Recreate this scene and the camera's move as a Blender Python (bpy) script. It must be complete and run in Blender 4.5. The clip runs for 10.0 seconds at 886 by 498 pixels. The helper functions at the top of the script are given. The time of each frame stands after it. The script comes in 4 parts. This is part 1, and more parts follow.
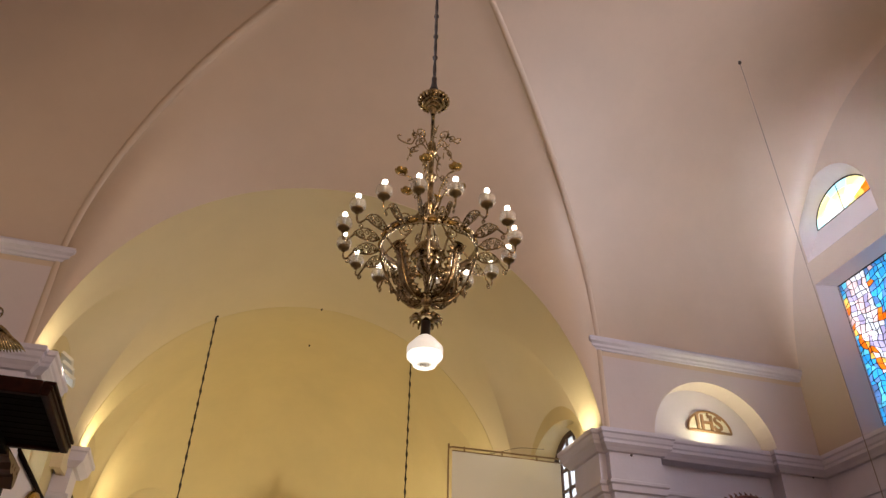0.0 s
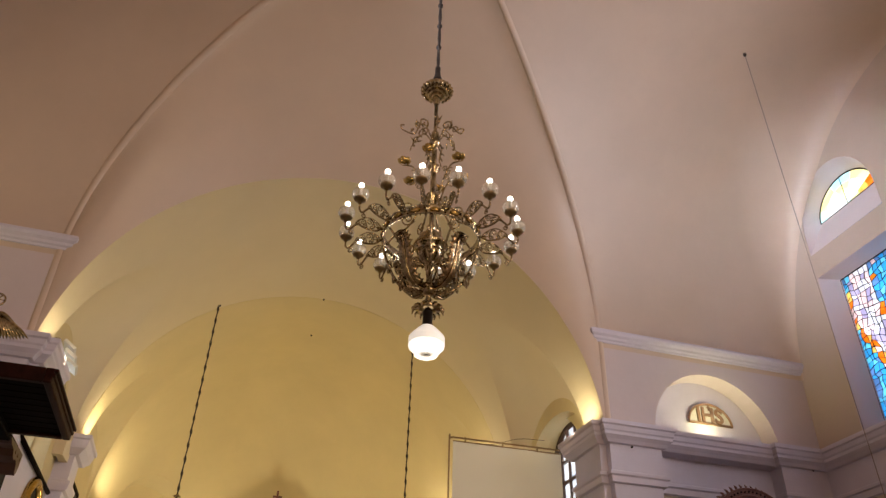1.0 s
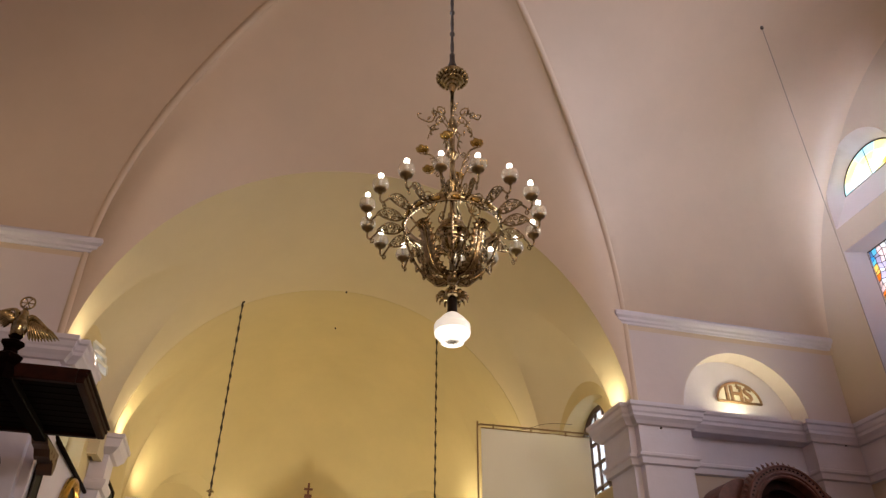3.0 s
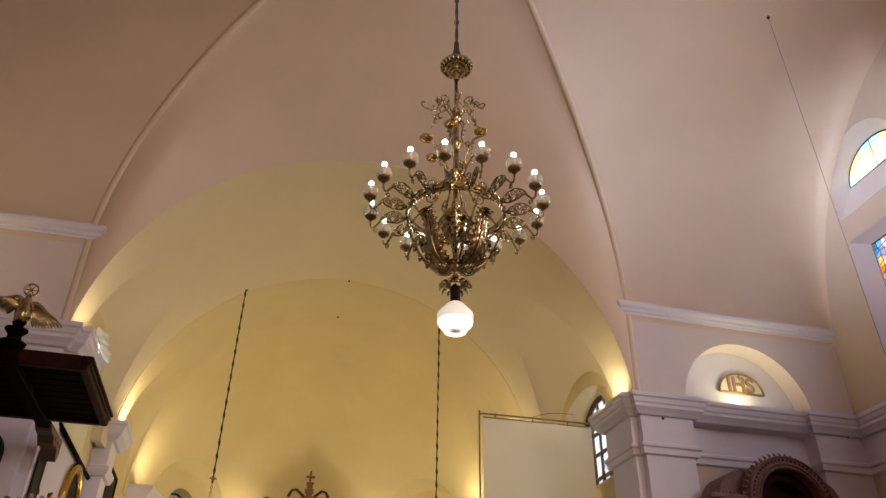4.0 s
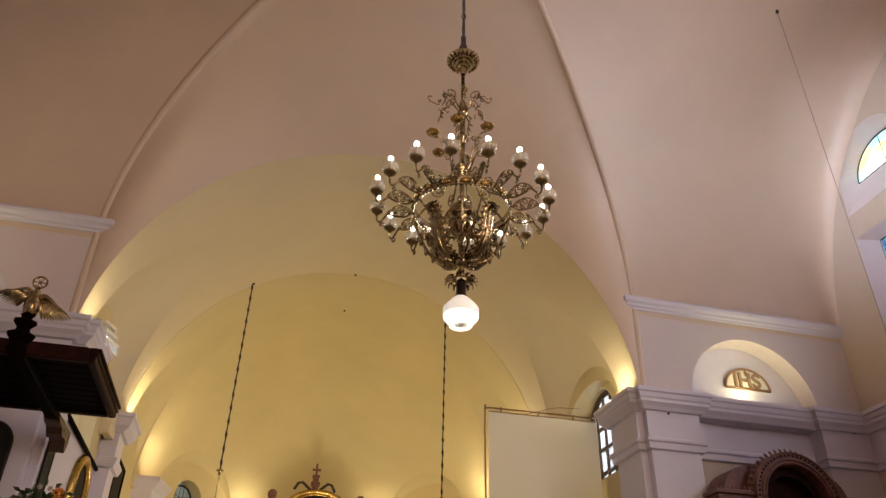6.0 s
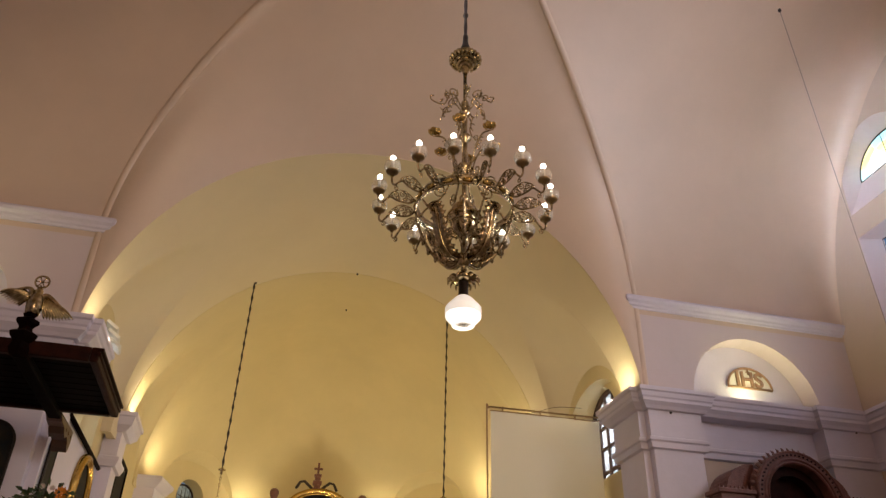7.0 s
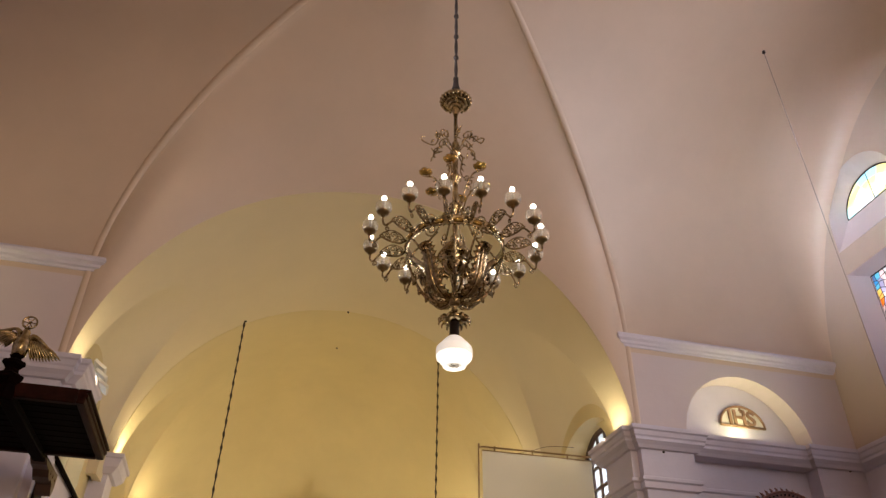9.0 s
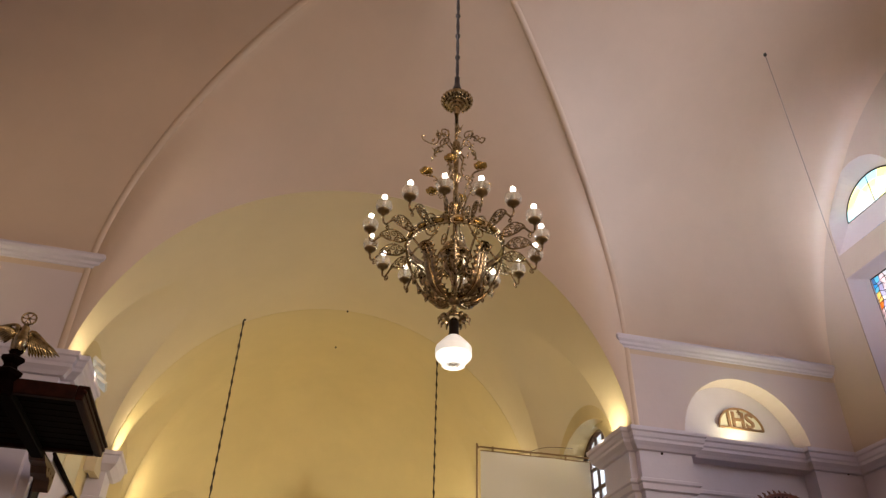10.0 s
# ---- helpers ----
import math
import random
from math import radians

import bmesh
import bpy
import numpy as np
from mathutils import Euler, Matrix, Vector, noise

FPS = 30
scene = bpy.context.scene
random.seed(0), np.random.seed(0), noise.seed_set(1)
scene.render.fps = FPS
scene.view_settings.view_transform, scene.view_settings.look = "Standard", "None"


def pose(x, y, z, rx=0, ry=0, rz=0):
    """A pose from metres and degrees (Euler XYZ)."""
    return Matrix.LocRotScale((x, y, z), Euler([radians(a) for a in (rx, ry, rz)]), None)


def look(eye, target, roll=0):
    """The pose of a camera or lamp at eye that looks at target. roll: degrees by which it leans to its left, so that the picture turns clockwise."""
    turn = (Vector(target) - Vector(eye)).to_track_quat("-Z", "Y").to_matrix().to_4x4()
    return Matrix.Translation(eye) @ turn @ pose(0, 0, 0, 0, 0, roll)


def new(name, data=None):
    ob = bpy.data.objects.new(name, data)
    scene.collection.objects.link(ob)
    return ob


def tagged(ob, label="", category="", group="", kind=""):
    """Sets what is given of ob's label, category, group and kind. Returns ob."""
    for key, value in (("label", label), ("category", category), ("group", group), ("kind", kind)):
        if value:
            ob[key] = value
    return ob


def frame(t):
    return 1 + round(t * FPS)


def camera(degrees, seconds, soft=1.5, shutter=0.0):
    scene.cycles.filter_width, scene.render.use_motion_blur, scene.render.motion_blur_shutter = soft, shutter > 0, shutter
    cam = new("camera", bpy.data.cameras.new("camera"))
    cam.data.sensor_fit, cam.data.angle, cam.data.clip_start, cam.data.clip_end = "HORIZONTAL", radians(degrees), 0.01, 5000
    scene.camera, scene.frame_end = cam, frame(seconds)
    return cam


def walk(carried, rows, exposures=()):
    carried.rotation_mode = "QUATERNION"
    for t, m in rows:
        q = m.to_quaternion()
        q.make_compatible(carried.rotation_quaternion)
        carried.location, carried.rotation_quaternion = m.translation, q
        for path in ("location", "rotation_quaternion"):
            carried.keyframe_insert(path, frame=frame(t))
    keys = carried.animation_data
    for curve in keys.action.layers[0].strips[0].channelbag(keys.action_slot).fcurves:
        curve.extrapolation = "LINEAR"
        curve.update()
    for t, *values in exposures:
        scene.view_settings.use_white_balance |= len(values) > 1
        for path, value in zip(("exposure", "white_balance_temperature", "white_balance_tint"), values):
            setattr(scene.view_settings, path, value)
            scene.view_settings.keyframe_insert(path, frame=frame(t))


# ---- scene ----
cam = camera(61.12, 10.0, soft=1.4)
ROWS = [
    # seconds, x, y, z, pitch, lean to the left, turn to the right
    (0.0, -0.0000, -0.0000, 1.6000, 34.558, 1.237, 16.219),
    (0.5, 0.0022, 0.0083, 1.5993, 34.244, 1.435, 16.072),
    (1.0, 0.0014, 0.0081, 1.5942, 33.906, 1.763, 16.033),
    (1.5, 0.0034, 0.0045, 1.5971, 34.029, 1.282, 16.281),
    (2.0, -0.0018, 0.0047, 1.6012, 34.649, 0.119, 16.050),
    (2.5, -0.0119, 0.0150, 1.5964, 33.491, 0.763, 14.723),
    (3.0, -0.0179, 0.0251, 1.5869, 33.054, 0.444, 14.321),
    (4.5, -0.0184, 0.0397, 1.5891, 32.040, 1.034, 14.006),
    (5.0, -0.0170, 0.0388, 1.5891, 32.254, 0.846, 13.891),
    (5.5, -0.0150, 0.0273, 1.5835, 32.003, 1.231, 13.693),
    (7.0, -0.0206, 0.0317, 1.5888, 31.744, 1.464, 13.360),
    (7.5, -0.0264, 0.0431, 1.5945, 32.248, 1.184, 13.705),
    (8.0, -0.0223, 0.0282, 1.5938, 32.381, 1.353, 13.737),
    (8.5, -0.0227, 0.0254, 1.6011, 33.385, 1.182, 14.008),
    (9.0, -0.0245, 0.0094, 1.6092, 34.498, 0.972, 14.095),
    (9.5, -0.0281, 0.0046, 1.6056, 34.499, 1.173, 14.142),
    (10.0, -0.0264, 0.0161, 1.6018, 34.538, 1.406, 14.134),
]


def aim(x, y, z, pitch, lean, turn):
    a, w = radians(pitch), radians(turn)
    way = Vector((math.sin(w) * math.cos(a), math.cos(w) * math.cos(a), math.sin(a)))
    return look(Vector((x, y, z)), Vector((x, y, z)) + way, lean)


walk(cam, [(t, aim(*r)) for t, *r in ROWS])

# ---------------------------------------------------------------- light
world = bpy.data.worlds.new("sky")
scene.world = world
world.use_nodes = True
wn = world.node_tree.nodes
sky = wn.new("ShaderNodeTexSky")
sky.sky_type = "NISHITA"
sky.sun_disc = False
sky.sun_elevation, sky.sun_rotation = radians(40), radians(120)
world.node_tree.links.new(sky.outputs[0], wn["Background"].inputs[0])
wn["Background"].inputs[1].default_value = 0.12
scene.view_settings.exposure = 0.05

CX, CY, D = 1.168, 4.4, 8.0          # middle of the crossing, plane of the chancel wall
HALF, DEEP = 3.296, 3.6              # half span of the chancel arch, half depth of the crossing
XR = 7.66                            # face of the window wall
XL = 2 * CX - XR
WARM = (1.0, 0.86, 0.55)


def lamp(name, kind, place, power, colour, size=0.1, target=None, size_y=None, spread=None):
    data = bpy.data.lights.new(name, kind)
    data.energy, data.color = power, colour
    ob = new(name, data)
    if kind == "AREA":
        data.size = size
        if size_y:
            data.shape, data.size_y = "RECTANGLE", size_y
        if spread:
            data.spread = radians(spread)
    else:
        data.shadow_soft_size = size
    ob.matrix_world = look(place, target) if target else Matrix.Translation(place)
    return ob


# skylight outside the window panes, and added fill lamps
lamp("window_skylight", "AREA", (XR + 1.1, 7.1, 7.6), 150, (0.92, 0.95, 1.0), 3.2, (XR, 7.1, 7.4), 5.0)
# added fill in an unseen opening that mirrors the tall window
lamp("unseen_side_fill", "AREA", (XR + 0.10, 2 * CY - 6.55, 6.3), 112, (0.92, 0.90, 0.98), 1.0, (1.4, 6.2, 8.4), 2.0, 132)
# added narrow beam that makes the bright patch on the right vault
lamp("unseen_side_fill", "AREA", (XL - 0.10, 2 * CY - 6.55, 6.3), 20, (0.80, 0.86, 1.0), 0.8, (6.2, 6.25, 8.0), 1.2, 19)
for sgn, power in ((1, 30), (-1, 40)):
    lamp("chancel_skylight", "AREA", (CX + sgn * 4.9, 9.8, 5.6), power, (0.92, 0.95, 1.0), 1.6, (CX + sgn * 3.0, 9.8, 5.0), 1.6, 80)
# added warm fill, unseen in the nave, whose end wall has no opening
lamp("nave_fill", "AREA", (CX + 2.3, -9.7, 5.0), 460, (1.0, 0.79, 0.53), 1.8, (CX - 1.5, 4, 6.4), 4.0)
# uplights that lie on the cornices
UPLIGHTS = [(4.22, 8.27, 5.08, 6.5), (4.02, 11.25, 5.14, 7), (3.80, 13.80, 5.02, 7), (2.42, 15.95, 4.90, 5.5)]
for place, power in [((x, y, z), p) for x, y, z, p in UPLIGHTS] + [((2 * CX - x, y, z), p) for x, y, z, p in UPLIGHTS]:
    away = 0.25 if place[0] > CX else -0.25
    lamp("cornice_uplight", "AREA", place, power, WARM, 0.16, (place[0] + away, place[1] + (0.9 if place[1] < 9 else 0.3), place[2] + 2), 0.3)
lamp("altar_floodlight", "POINT", (1.15, 12.9, 3.0), 165, WARM, 0.22)
for sx in (0, 1):
    x = 6.09 if not sx else 2 * CX - 6.09
    lamp("niche_uplight", "AREA", (x, 8.05, 5.09), 15, (1.0, 0.91, 0.50), 0.06, (x, 8.09, 7), 1.5)

# ---------------------------------------------------------------- materials


def material(name, colour, rough=0.6, metal=0.0, var=0.0, scale=3.0, bump=0.0, bscale=40.0, second=None, spec=0.5):
    m = bpy.data.materials.new(name)
    m.use_nodes = True
    nt = m.node_tree
    b = nt.nodes["Principled BSDF"]
    b.inputs["Base Color"].default_value = (*colour, 1)
    b.inputs["Roughness"].default_value = rough
    b.inputs["Metallic"].default_value = metal
    b.inputs["Specular IOR Level"].default_value = spec
    tc = nt.nodes.new("ShaderNodeTexCoord")
    if var or second:
        n1 = nt.nodes.new("ShaderNodeTexNoise")
        n1.inputs["Scale"].default_value, n1.inputs["Detail"].default_value = scale, 6
        n1.inputs["Roughness"].default_value = 0.62
        nt.links.new(tc.outputs["Object"], n1.inputs["Vector"])
        r = nt.nodes.new("ShaderNodeValToRGB")
        r.color_ramp.elements[0].position, r.color_ramp.elements[1].position = 0.3, 0.7
        lo = second or tuple(c * (1 - var) for c in colour)
        r.color_ramp.elements[0].color, r.color_ramp.elements[1].color = (*lo, 1), (*colour, 1)
        nt.links.new(n1.outputs[0], r.inputs[0])
        nt.links.new(r.outputs[0], b.inputs["Base Color"])
    if bump:
        n2 = nt.nodes.new("ShaderNodeTexNoise")
        n2.inputs["Scale"].default_value, n2.inputs["Detail"].default_value = bscale, 8
        nt.links.new(tc.outputs["Object"], n2.inputs["Vector"])
        bp = nt.nodes.new("ShaderNodeBump")
        bp.inputs["Strength"].default_value, bp.inputs["Distance"].default_value = bump, 0.02
        nt.links.new(n2.outputs[0], bp.inputs["Height"])
        nt.links.new(bp.outputs[0], b.inputs["Normal"])
    return m


def glowing(name, colour, strength):
    m = material(name, colour, 0.3)
    b = m.node_tree.nodes["Principled BSDF"]
    b.inputs["Emission Color"].default_value = (*colour, 1)
    b.inputs["Emission Strength"].default_value = strength
    return m


VAULT = material("vault_plaster", (0.67, 0.515, 0.405), 0.42, var=0.10, scale=0.8, bump=0.10, bscale=5)
LILAC = material("lilac_plaster", (0.66, 0.56, 0.57), 0.55, var=0.05, scale=1.3, bump=0.1, bscale=9)
TAN = material("tan_plaster", (0.56, 0.44, 0.36), 0.6, var=0.06, scale=1.3, bump=0.1, bscale=9)
CREAM = material("cream_plaster", (0.66, 0.535, 0.29), 0.6, var=0.10, scale=0.9, bump=0.12, bscale=6)
# paler copy of the cream, with the uplights' glow put into the colour
CREAM_UPLIT = material("cream_plaster_uplit", (0.68, 0.57, 0.38), 0.55, var=0.05, scale=1.5, bump=0.1, bscale=9)
# white stucco; the lilac cast of cool daylight is put into its colour
WHITE = material("white_stucco", (0.68, 0.63, 0.73), 0.55, var=0.06, scale=4, bump=0.08, bscale=30)
FLOOR = material("floor_stone", (0.30, 0.25, 0.21), 0.4, var=0.2, scale=2)
BRASS = material("aged_brass", (0.74, 0.61, 0.37), 0.15, 1.0, second=(0.15, 0.105, 0.055), scale=26, bump=0.12, bscale=60)
GOLD = material("gilded", (0.62, 0.42, 0.13), 0.25, 1.0, second=(0.36, 0.22, 0.06), scale=14, bump=0.2, bscale=40)
DARKMETAL = material("dark_bronze", (0.36, 0.25, 0.13), 0.28, 1.0, var=0.4, scale=30)
IRON = material("dark_iron", (0.03, 0.018, 0.015), 0.5, 0.3, var=0.3, scale=20)
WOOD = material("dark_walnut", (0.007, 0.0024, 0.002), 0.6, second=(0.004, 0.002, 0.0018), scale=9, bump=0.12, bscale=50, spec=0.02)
MAHOGANY = material("dark_mahogany", (0.034, 0.009, 0.007), 0.45, second=(0.016, 0.005, 0.004), scale=10, bump=0.12, bscale=50, spec=0.06)
REDWOOD = material("carved_red_wood", (0.20, 0.075, 0.058), 0.5, second=(0.10, 0.036, 0.03), scale=12, bump=0.3, bscale=60)
SHEET = material("white_sheet", (0.74, 0.70, 0.62), 0.8, var=0.03, scale=2)
TUBE = material("gilt_brown_tube", (0.30, 0.19, 0.09), 0.35, 0.5, var=0.2, scale=8)
BROWN = material("brown_tube", (0.09, 0.045, 0.03), 0.4, var=0.2, scale=8)
# aged brass, coloured darker for the dim floor that the leaves reflect
LEAFBRASS = material("aged_brass_dark_reflection", (0.56, 0.44, 0.26), 0.17, 1.0, second=(0.13, 0.09, 0.05), scale=30, bump=0.15, bscale=70)
BULB = glowing("lit_bulb", (1.0, 0.93, 0.82), 20)
GLOBE = glowing("opal_globe", (1.0, 0.93, 0.85), 0.52)
BOWL = glowing("opal_bowl", (1.0, 0.94, 0.85), 1.25)
DARK = material("dark_glass", (0.015, 0.014, 0.018), 0.15)


def clear_glass():
    m = bpy.data.materials.new("clear_glass")
    m.use_nodes = True
    nt = m.node_tree
    b = nt.nodes["Principled BSDF"]
    b.inputs["Base Color"].default_value = (0.95, 0.92, 0.86, 1)
    b.inputs["Roughness"].default_value = 0.06
    b.inputs["Alpha"].default_value = 0.25
    return m


GLASS = clear_glass()


def thin_cloth():
    m = material("white_cloth", (0.82, 0.79, 0.71), 0.8, var=0.04, scale=2)
    nt = m.node_tree
    t = nt.nodes.new("ShaderNodeBsdfTranslucent")
    t.inputs[0].default_value = (0.85, 0.82, 0.72, 1)
    ms = nt.nodes.new("ShaderNodeMixShader")
    ms.inputs[0].default_value = 0.45
    nt.links.new(nt.nodes["Principled BSDF"].outputs[0], ms.inputs[1])
    nt.links.new(t.outputs[0], ms.inputs[2])
    nt.links.new(ms.outputs[0], nt.nodes["Material Output"].inputs[0])
    return m


CLOTH = thin_cloth()


def stained(name, scale, stops, clear=0.0):
    m = bpy.data.materials.new(name)
    m.use_nodes = True
    nt = m.node_tree
    nt.nodes.remove(nt.nodes["Principled BSDF"])
    out = nt.nodes["Material Output"]
    tc = nt.nodes.new("ShaderNodeTexCoord")
    v = nt.nodes.new("ShaderNodeTexVoronoi")
    v.inputs["Scale"].default_value = scale
    nz = nt.nodes.new("ShaderNodeTexNoise")
    nz.inputs["Scale"].default_value = 1.7
    mx = nt.nodes.new("ShaderNodeMixRGB")
    mx.inputs[0].default_value = 0.35
    nt.links.new(tc.outputs["Object"], mx.inputs[1])
    nt.links.new(nz.outputs["Color"], mx.inputs[2])
    nt.links.new(tc.outputs["Object"], nz.inputs["Vector"])
    nt.links.new(mx.outputs[0], v.inputs["Vector"])
    sep = nt.nodes.new("ShaderNodeSeparateColor")
    nt.links.new(v.outputs["Color"], sep.inputs[0])
    r = nt.nodes.new("ShaderNodeValToRGB")
    r.color_ramp.interpolation = "CONSTANT"
    for i, c in enumerate(stops):
        e = r.color_ramp.elements[i] if i < 2 else r.color_ramp.elements.new(i / len(stops))
        e.position, e.color = i / len(stops), (*c, 1)
    nt.links.new(sep.outputs[0], r.inputs[0])
    t = nt.nodes.new("ShaderNodeBsdfTranslucent")
    nt.links.new(r.outputs[0], t.inputs[0])
    tr = nt.nodes.new("ShaderNodeBsdfTransparent")
    nt.links.new(r.outputs[0], tr.inputs[0])
    both = nt.nodes.new("ShaderNodeMixShader")
    both.inputs[0].default_value = clear
    nt.links.new(t.outputs[0], both.inputs[1])
    nt.links.new(tr.outputs[0], both.inputs[2])
    g = nt.nodes.new("ShaderNodeBsdfGlossy")
    g.inputs["Roughness"].default_value = 0.1
    ms = nt.nodes.new("ShaderNodeMixShader")
    ms.inputs[0].default_value = 0.05
    nt.links.new(both.outputs[0], ms.inputs[1])
    nt.links.new(g.outputs[0], ms.inputs[2])
    nt.links.new(ms.outputs[0], out.inputs[0])
    return m


PANE = stained("milk_pane", 1.0, [(0.8, 0.84, 0.9), (0.85, 0.87, 0.9)], 0.6)

# ---------------------------------------------------------------- mesh helpers


def part(name, bm, mat, parent=None, label="", smooth=False):
    bmesh.ops.recalc_face_normals(bm, faces=bm.faces)
    me = bpy.data.meshes.new(name)
    bm.to_mesh(me)
    bm.free()
    me.materials.append(mat)
    if smooth:
        for p in me.polygons:
            p.use_smooth = True
    ob = new(name, me)
    ob.parent = parent
    if label:
        tagged(ob, label)
    return ob


def group(name, label, category, at=(0, 0, 0), grp="", kind=""):
    ob = new(name)
    ob.location = at
    ob.empty_display_size = 0.1
    return tagged(ob, label, category, grp, kind)


def grid(bm, rows, closed=False):
    vs = [[bm.verts.new(p) for p in r] for r in rows]
    for a, b in zip(vs, vs[1:]):
        n = len(a)
        for i in range(n if closed else n - 1):
            q = (a[i], a[(i + 1) % n], b[(i + 1) % n], b[i])
            bm.faces.new(q)
    return vs


def box(bm, x0, x1, y0, y1, z0, z1, bevel=0.0):
    r = bmesh.ops.create_cube(bm, size=1, matrix=Matrix.LocRotScale(((x0 + x1) / 2, (y0 + y1) / 2, (z0 + z1) / 2), None,
                                                                     (abs(x1 - x0), abs(y1 - y0), abs(z1 - z0))))
    if bevel:
        es = list({e for v in r["verts"] for e in v.link_edges})
        bmesh.ops.bevel(bm, geom=es, offset=bevel, segments=2, affect="EDGES", profile=0.5)


def lathe(bm, prof, sides=24, at=(0, 0, 0), wave=0, amp=0.0):
    rows = []
    for r, z in prof:
        row = []
        for i in range(sides):
            a = 2 * math.pi * i / sides
            rr = r * (1 + (amp * math.cos(wave * a) if wave else 0))
            row.append((at[0] + rr * math.cos(a), at[1] + rr * math.sin(a), at[2] + z))
        rows.append(row)
    vs = grid(bm, rows, True)
    for row, (r, z) in ((vs[0], prof[0]), (vs[-1], prof[-1])):
        if r > 1e-4 and prof[0] != prof[-1]:
            bm.faces.new(row)
    bmesh.ops.remove_doubles(bm, verts=bm.verts, dist=1e-5)


def tube(bm, pts, radius, sides=6, flat=1.0):
    pts = [Vector(p) for p in pts]
    n = len(pts)
    rad = radius if isinstance(radius, (list, tuple)) else [radius] * n
    side = None
    rows = []
    for i, p in enumerate(pts):
        t = (pts[min(i + 1, n - 1)] - pts[max(i - 1, 0)]).normalized()
        if side is None:
            side = t.orthogonal().normalized()
        side = (side - t * side.dot(t)).normalized()
        up = t.cross(side)
        rows.append([p + rad[i] * (math.cos(a) * side + flat * math.sin(a) * up)
                     for a in (2 * math.pi * k / sides for k in range(sides))])
    vs = grid(bm, rows, True)
    bm.faces.new(vs[0])
    bm.faces.new(vs[-1])


def smooth_line(pts, steps=5):
    pts = [Vector(p) for p in pts]
    ext = [2 * pts[0] - pts[1]] + pts + [2 * pts[-1] - pts[-2]]
    out = []
    for i in range(1, len(ext) - 2):
        a, b, c, d = ext[i - 1:i + 3]
        for k in range(steps):
            t = k / steps
            out.append(0.5 * ((2 * b) + (c - a) * t + (2 * a - 5 * b + 4 * c - d) * t * t + (3 * b - a - 3 * c + d) * t ** 3))
    out.append(pts[-1])
    return out


def spiral(cx, cz, r0, a0, turns, steps=16, inner=0.18):
    """A curl in the plane of r and z, from its outer end inwards."""
    return [(cx + r0 * (1 - (1 - inner) * k / steps) * math.cos(a0 + turns * 2 * math.pi * k / steps),
             cz + r0 * (1 - (1 - inner) * k / steps) * math.sin(a0 + turns * 2 * math.pi * k / steps)) for k in range(steps + 1)]


def turned(pts, a, at):
    """Points (r, z) or (r, z, sideways) set up in the upright plane at the angle a round the axis at."""
    out = []
    for p in pts:
        s = p[2] if len(p) > 2 else 0.0
        out.append((at[0] + p[0] * math.cos(a) - s * math.sin(a), at[1] + p[0] * math.sin(a) + s * math.cos(a), at[2] + p[1]))
    return out


def sweep(bm, path, prof):
    """A moulding: prof holds (projection, z); path is the plan of the wall's face, the room on its right."""
    pts = [Vector((p[0], p[1])) for p in path]
    n = len(pts)
    rows = []
    for i, p in enumerate(pts):
        ns = []
        for a, b in ((i - 1, i), (i, i + 1)):
            if a >= 0 and b < n:
                d = (pts[b] - pts[a]).normalized()
                ns.append(Vector((d.y, -d.x)))
        m = (ns[0] + ns[-1]).normalized()
        m = m / max(0.3, m.dot(ns[0]))
        rows.append([(p.x + m.x * o, p.y + m.y * o, z) for o, z in prof])
    vs = grid(bm, rows)
    bm.faces.new(vs[0])
    bm.faces.new(vs[-1])


def pierced(bm, outer, holes, depth, put):
    """A slab with openings: loops of (u, v); put(u, v, d) sets a point of it in the world, d from the face inwards."""
    es = []
    for loop in [outer, *holes]:
        vs = [bm.verts.new(put(u, v, 0)) for u, v in loop]
        es += [bm.edges.new((vs[i], vs[(i + 1) % len(vs)])) for i in range(len(vs))]
    f = bmesh.ops.triangle_fill(bm, use_beauty=True, use_dissolve=False, edges=es)
    faces = [g for g in f["geom"] if isinstance(g, bmesh.types.BMFace)]
    r = bmesh.ops.extrude_face_region(bm, geom=faces, use_keep_orig=True)
    shift = Vector(put(0, 0, depth)) - Vector(put(0, 0, 0))
    for g in r["geom"]:
        if isinstance(g, bmesh.types.BMVert):
            g.co += shift


def arched(u0, u1, v0, spring, rise, n=20):
    """The loop of a round-headed opening."""
    c, h = (u0 + u1) / 2, (u1 - u0) / 2
    return [(u0, v0), (u1, v0)] + [(c + h * math.cos(math.pi * k / n), spring + rise * math.sin(math.pi * k / n)) for k in range(n + 1)]


def shell(ob, thick=0.12):
    """Gives a vault its thickness, on the side away from the room."""
    me = ob.data
    top = max(me.polygons, key=lambda p: p.center.z)
    if top.normal.z < 0:
        me.flip_normals()
    m = ob.modifiers.new("thickness", "SOLIDIFY")
    m.thickness, m.offset = thick, 1.0
    return ob


def mx(x):
    return 2 * CX - x


# ---------------------------------------------------------------- crossing: floor, vault, walls
bm = bmesh.new()
box(bm, XL - 1, XR + 1, -11, 17, -0.2, 0)
tagged(part("floor", bm, FLOOR), "grey stone church floor", "floor", kind="structure")

ARCH_Z, ARCH_R = 4.68, 3.315         # axis and radius of the chancel arch
LIFT = 1.43                          # the groins are the arch's curve, raised by this


def groin(th, sx, sy):
    c, s = math.cos(th), math.sin(th)
    return Vector((CX + sx * ARCH_R * c, CY + sy * DEEP * c, ARCH_Z + LIFT + ARCH_R * s))


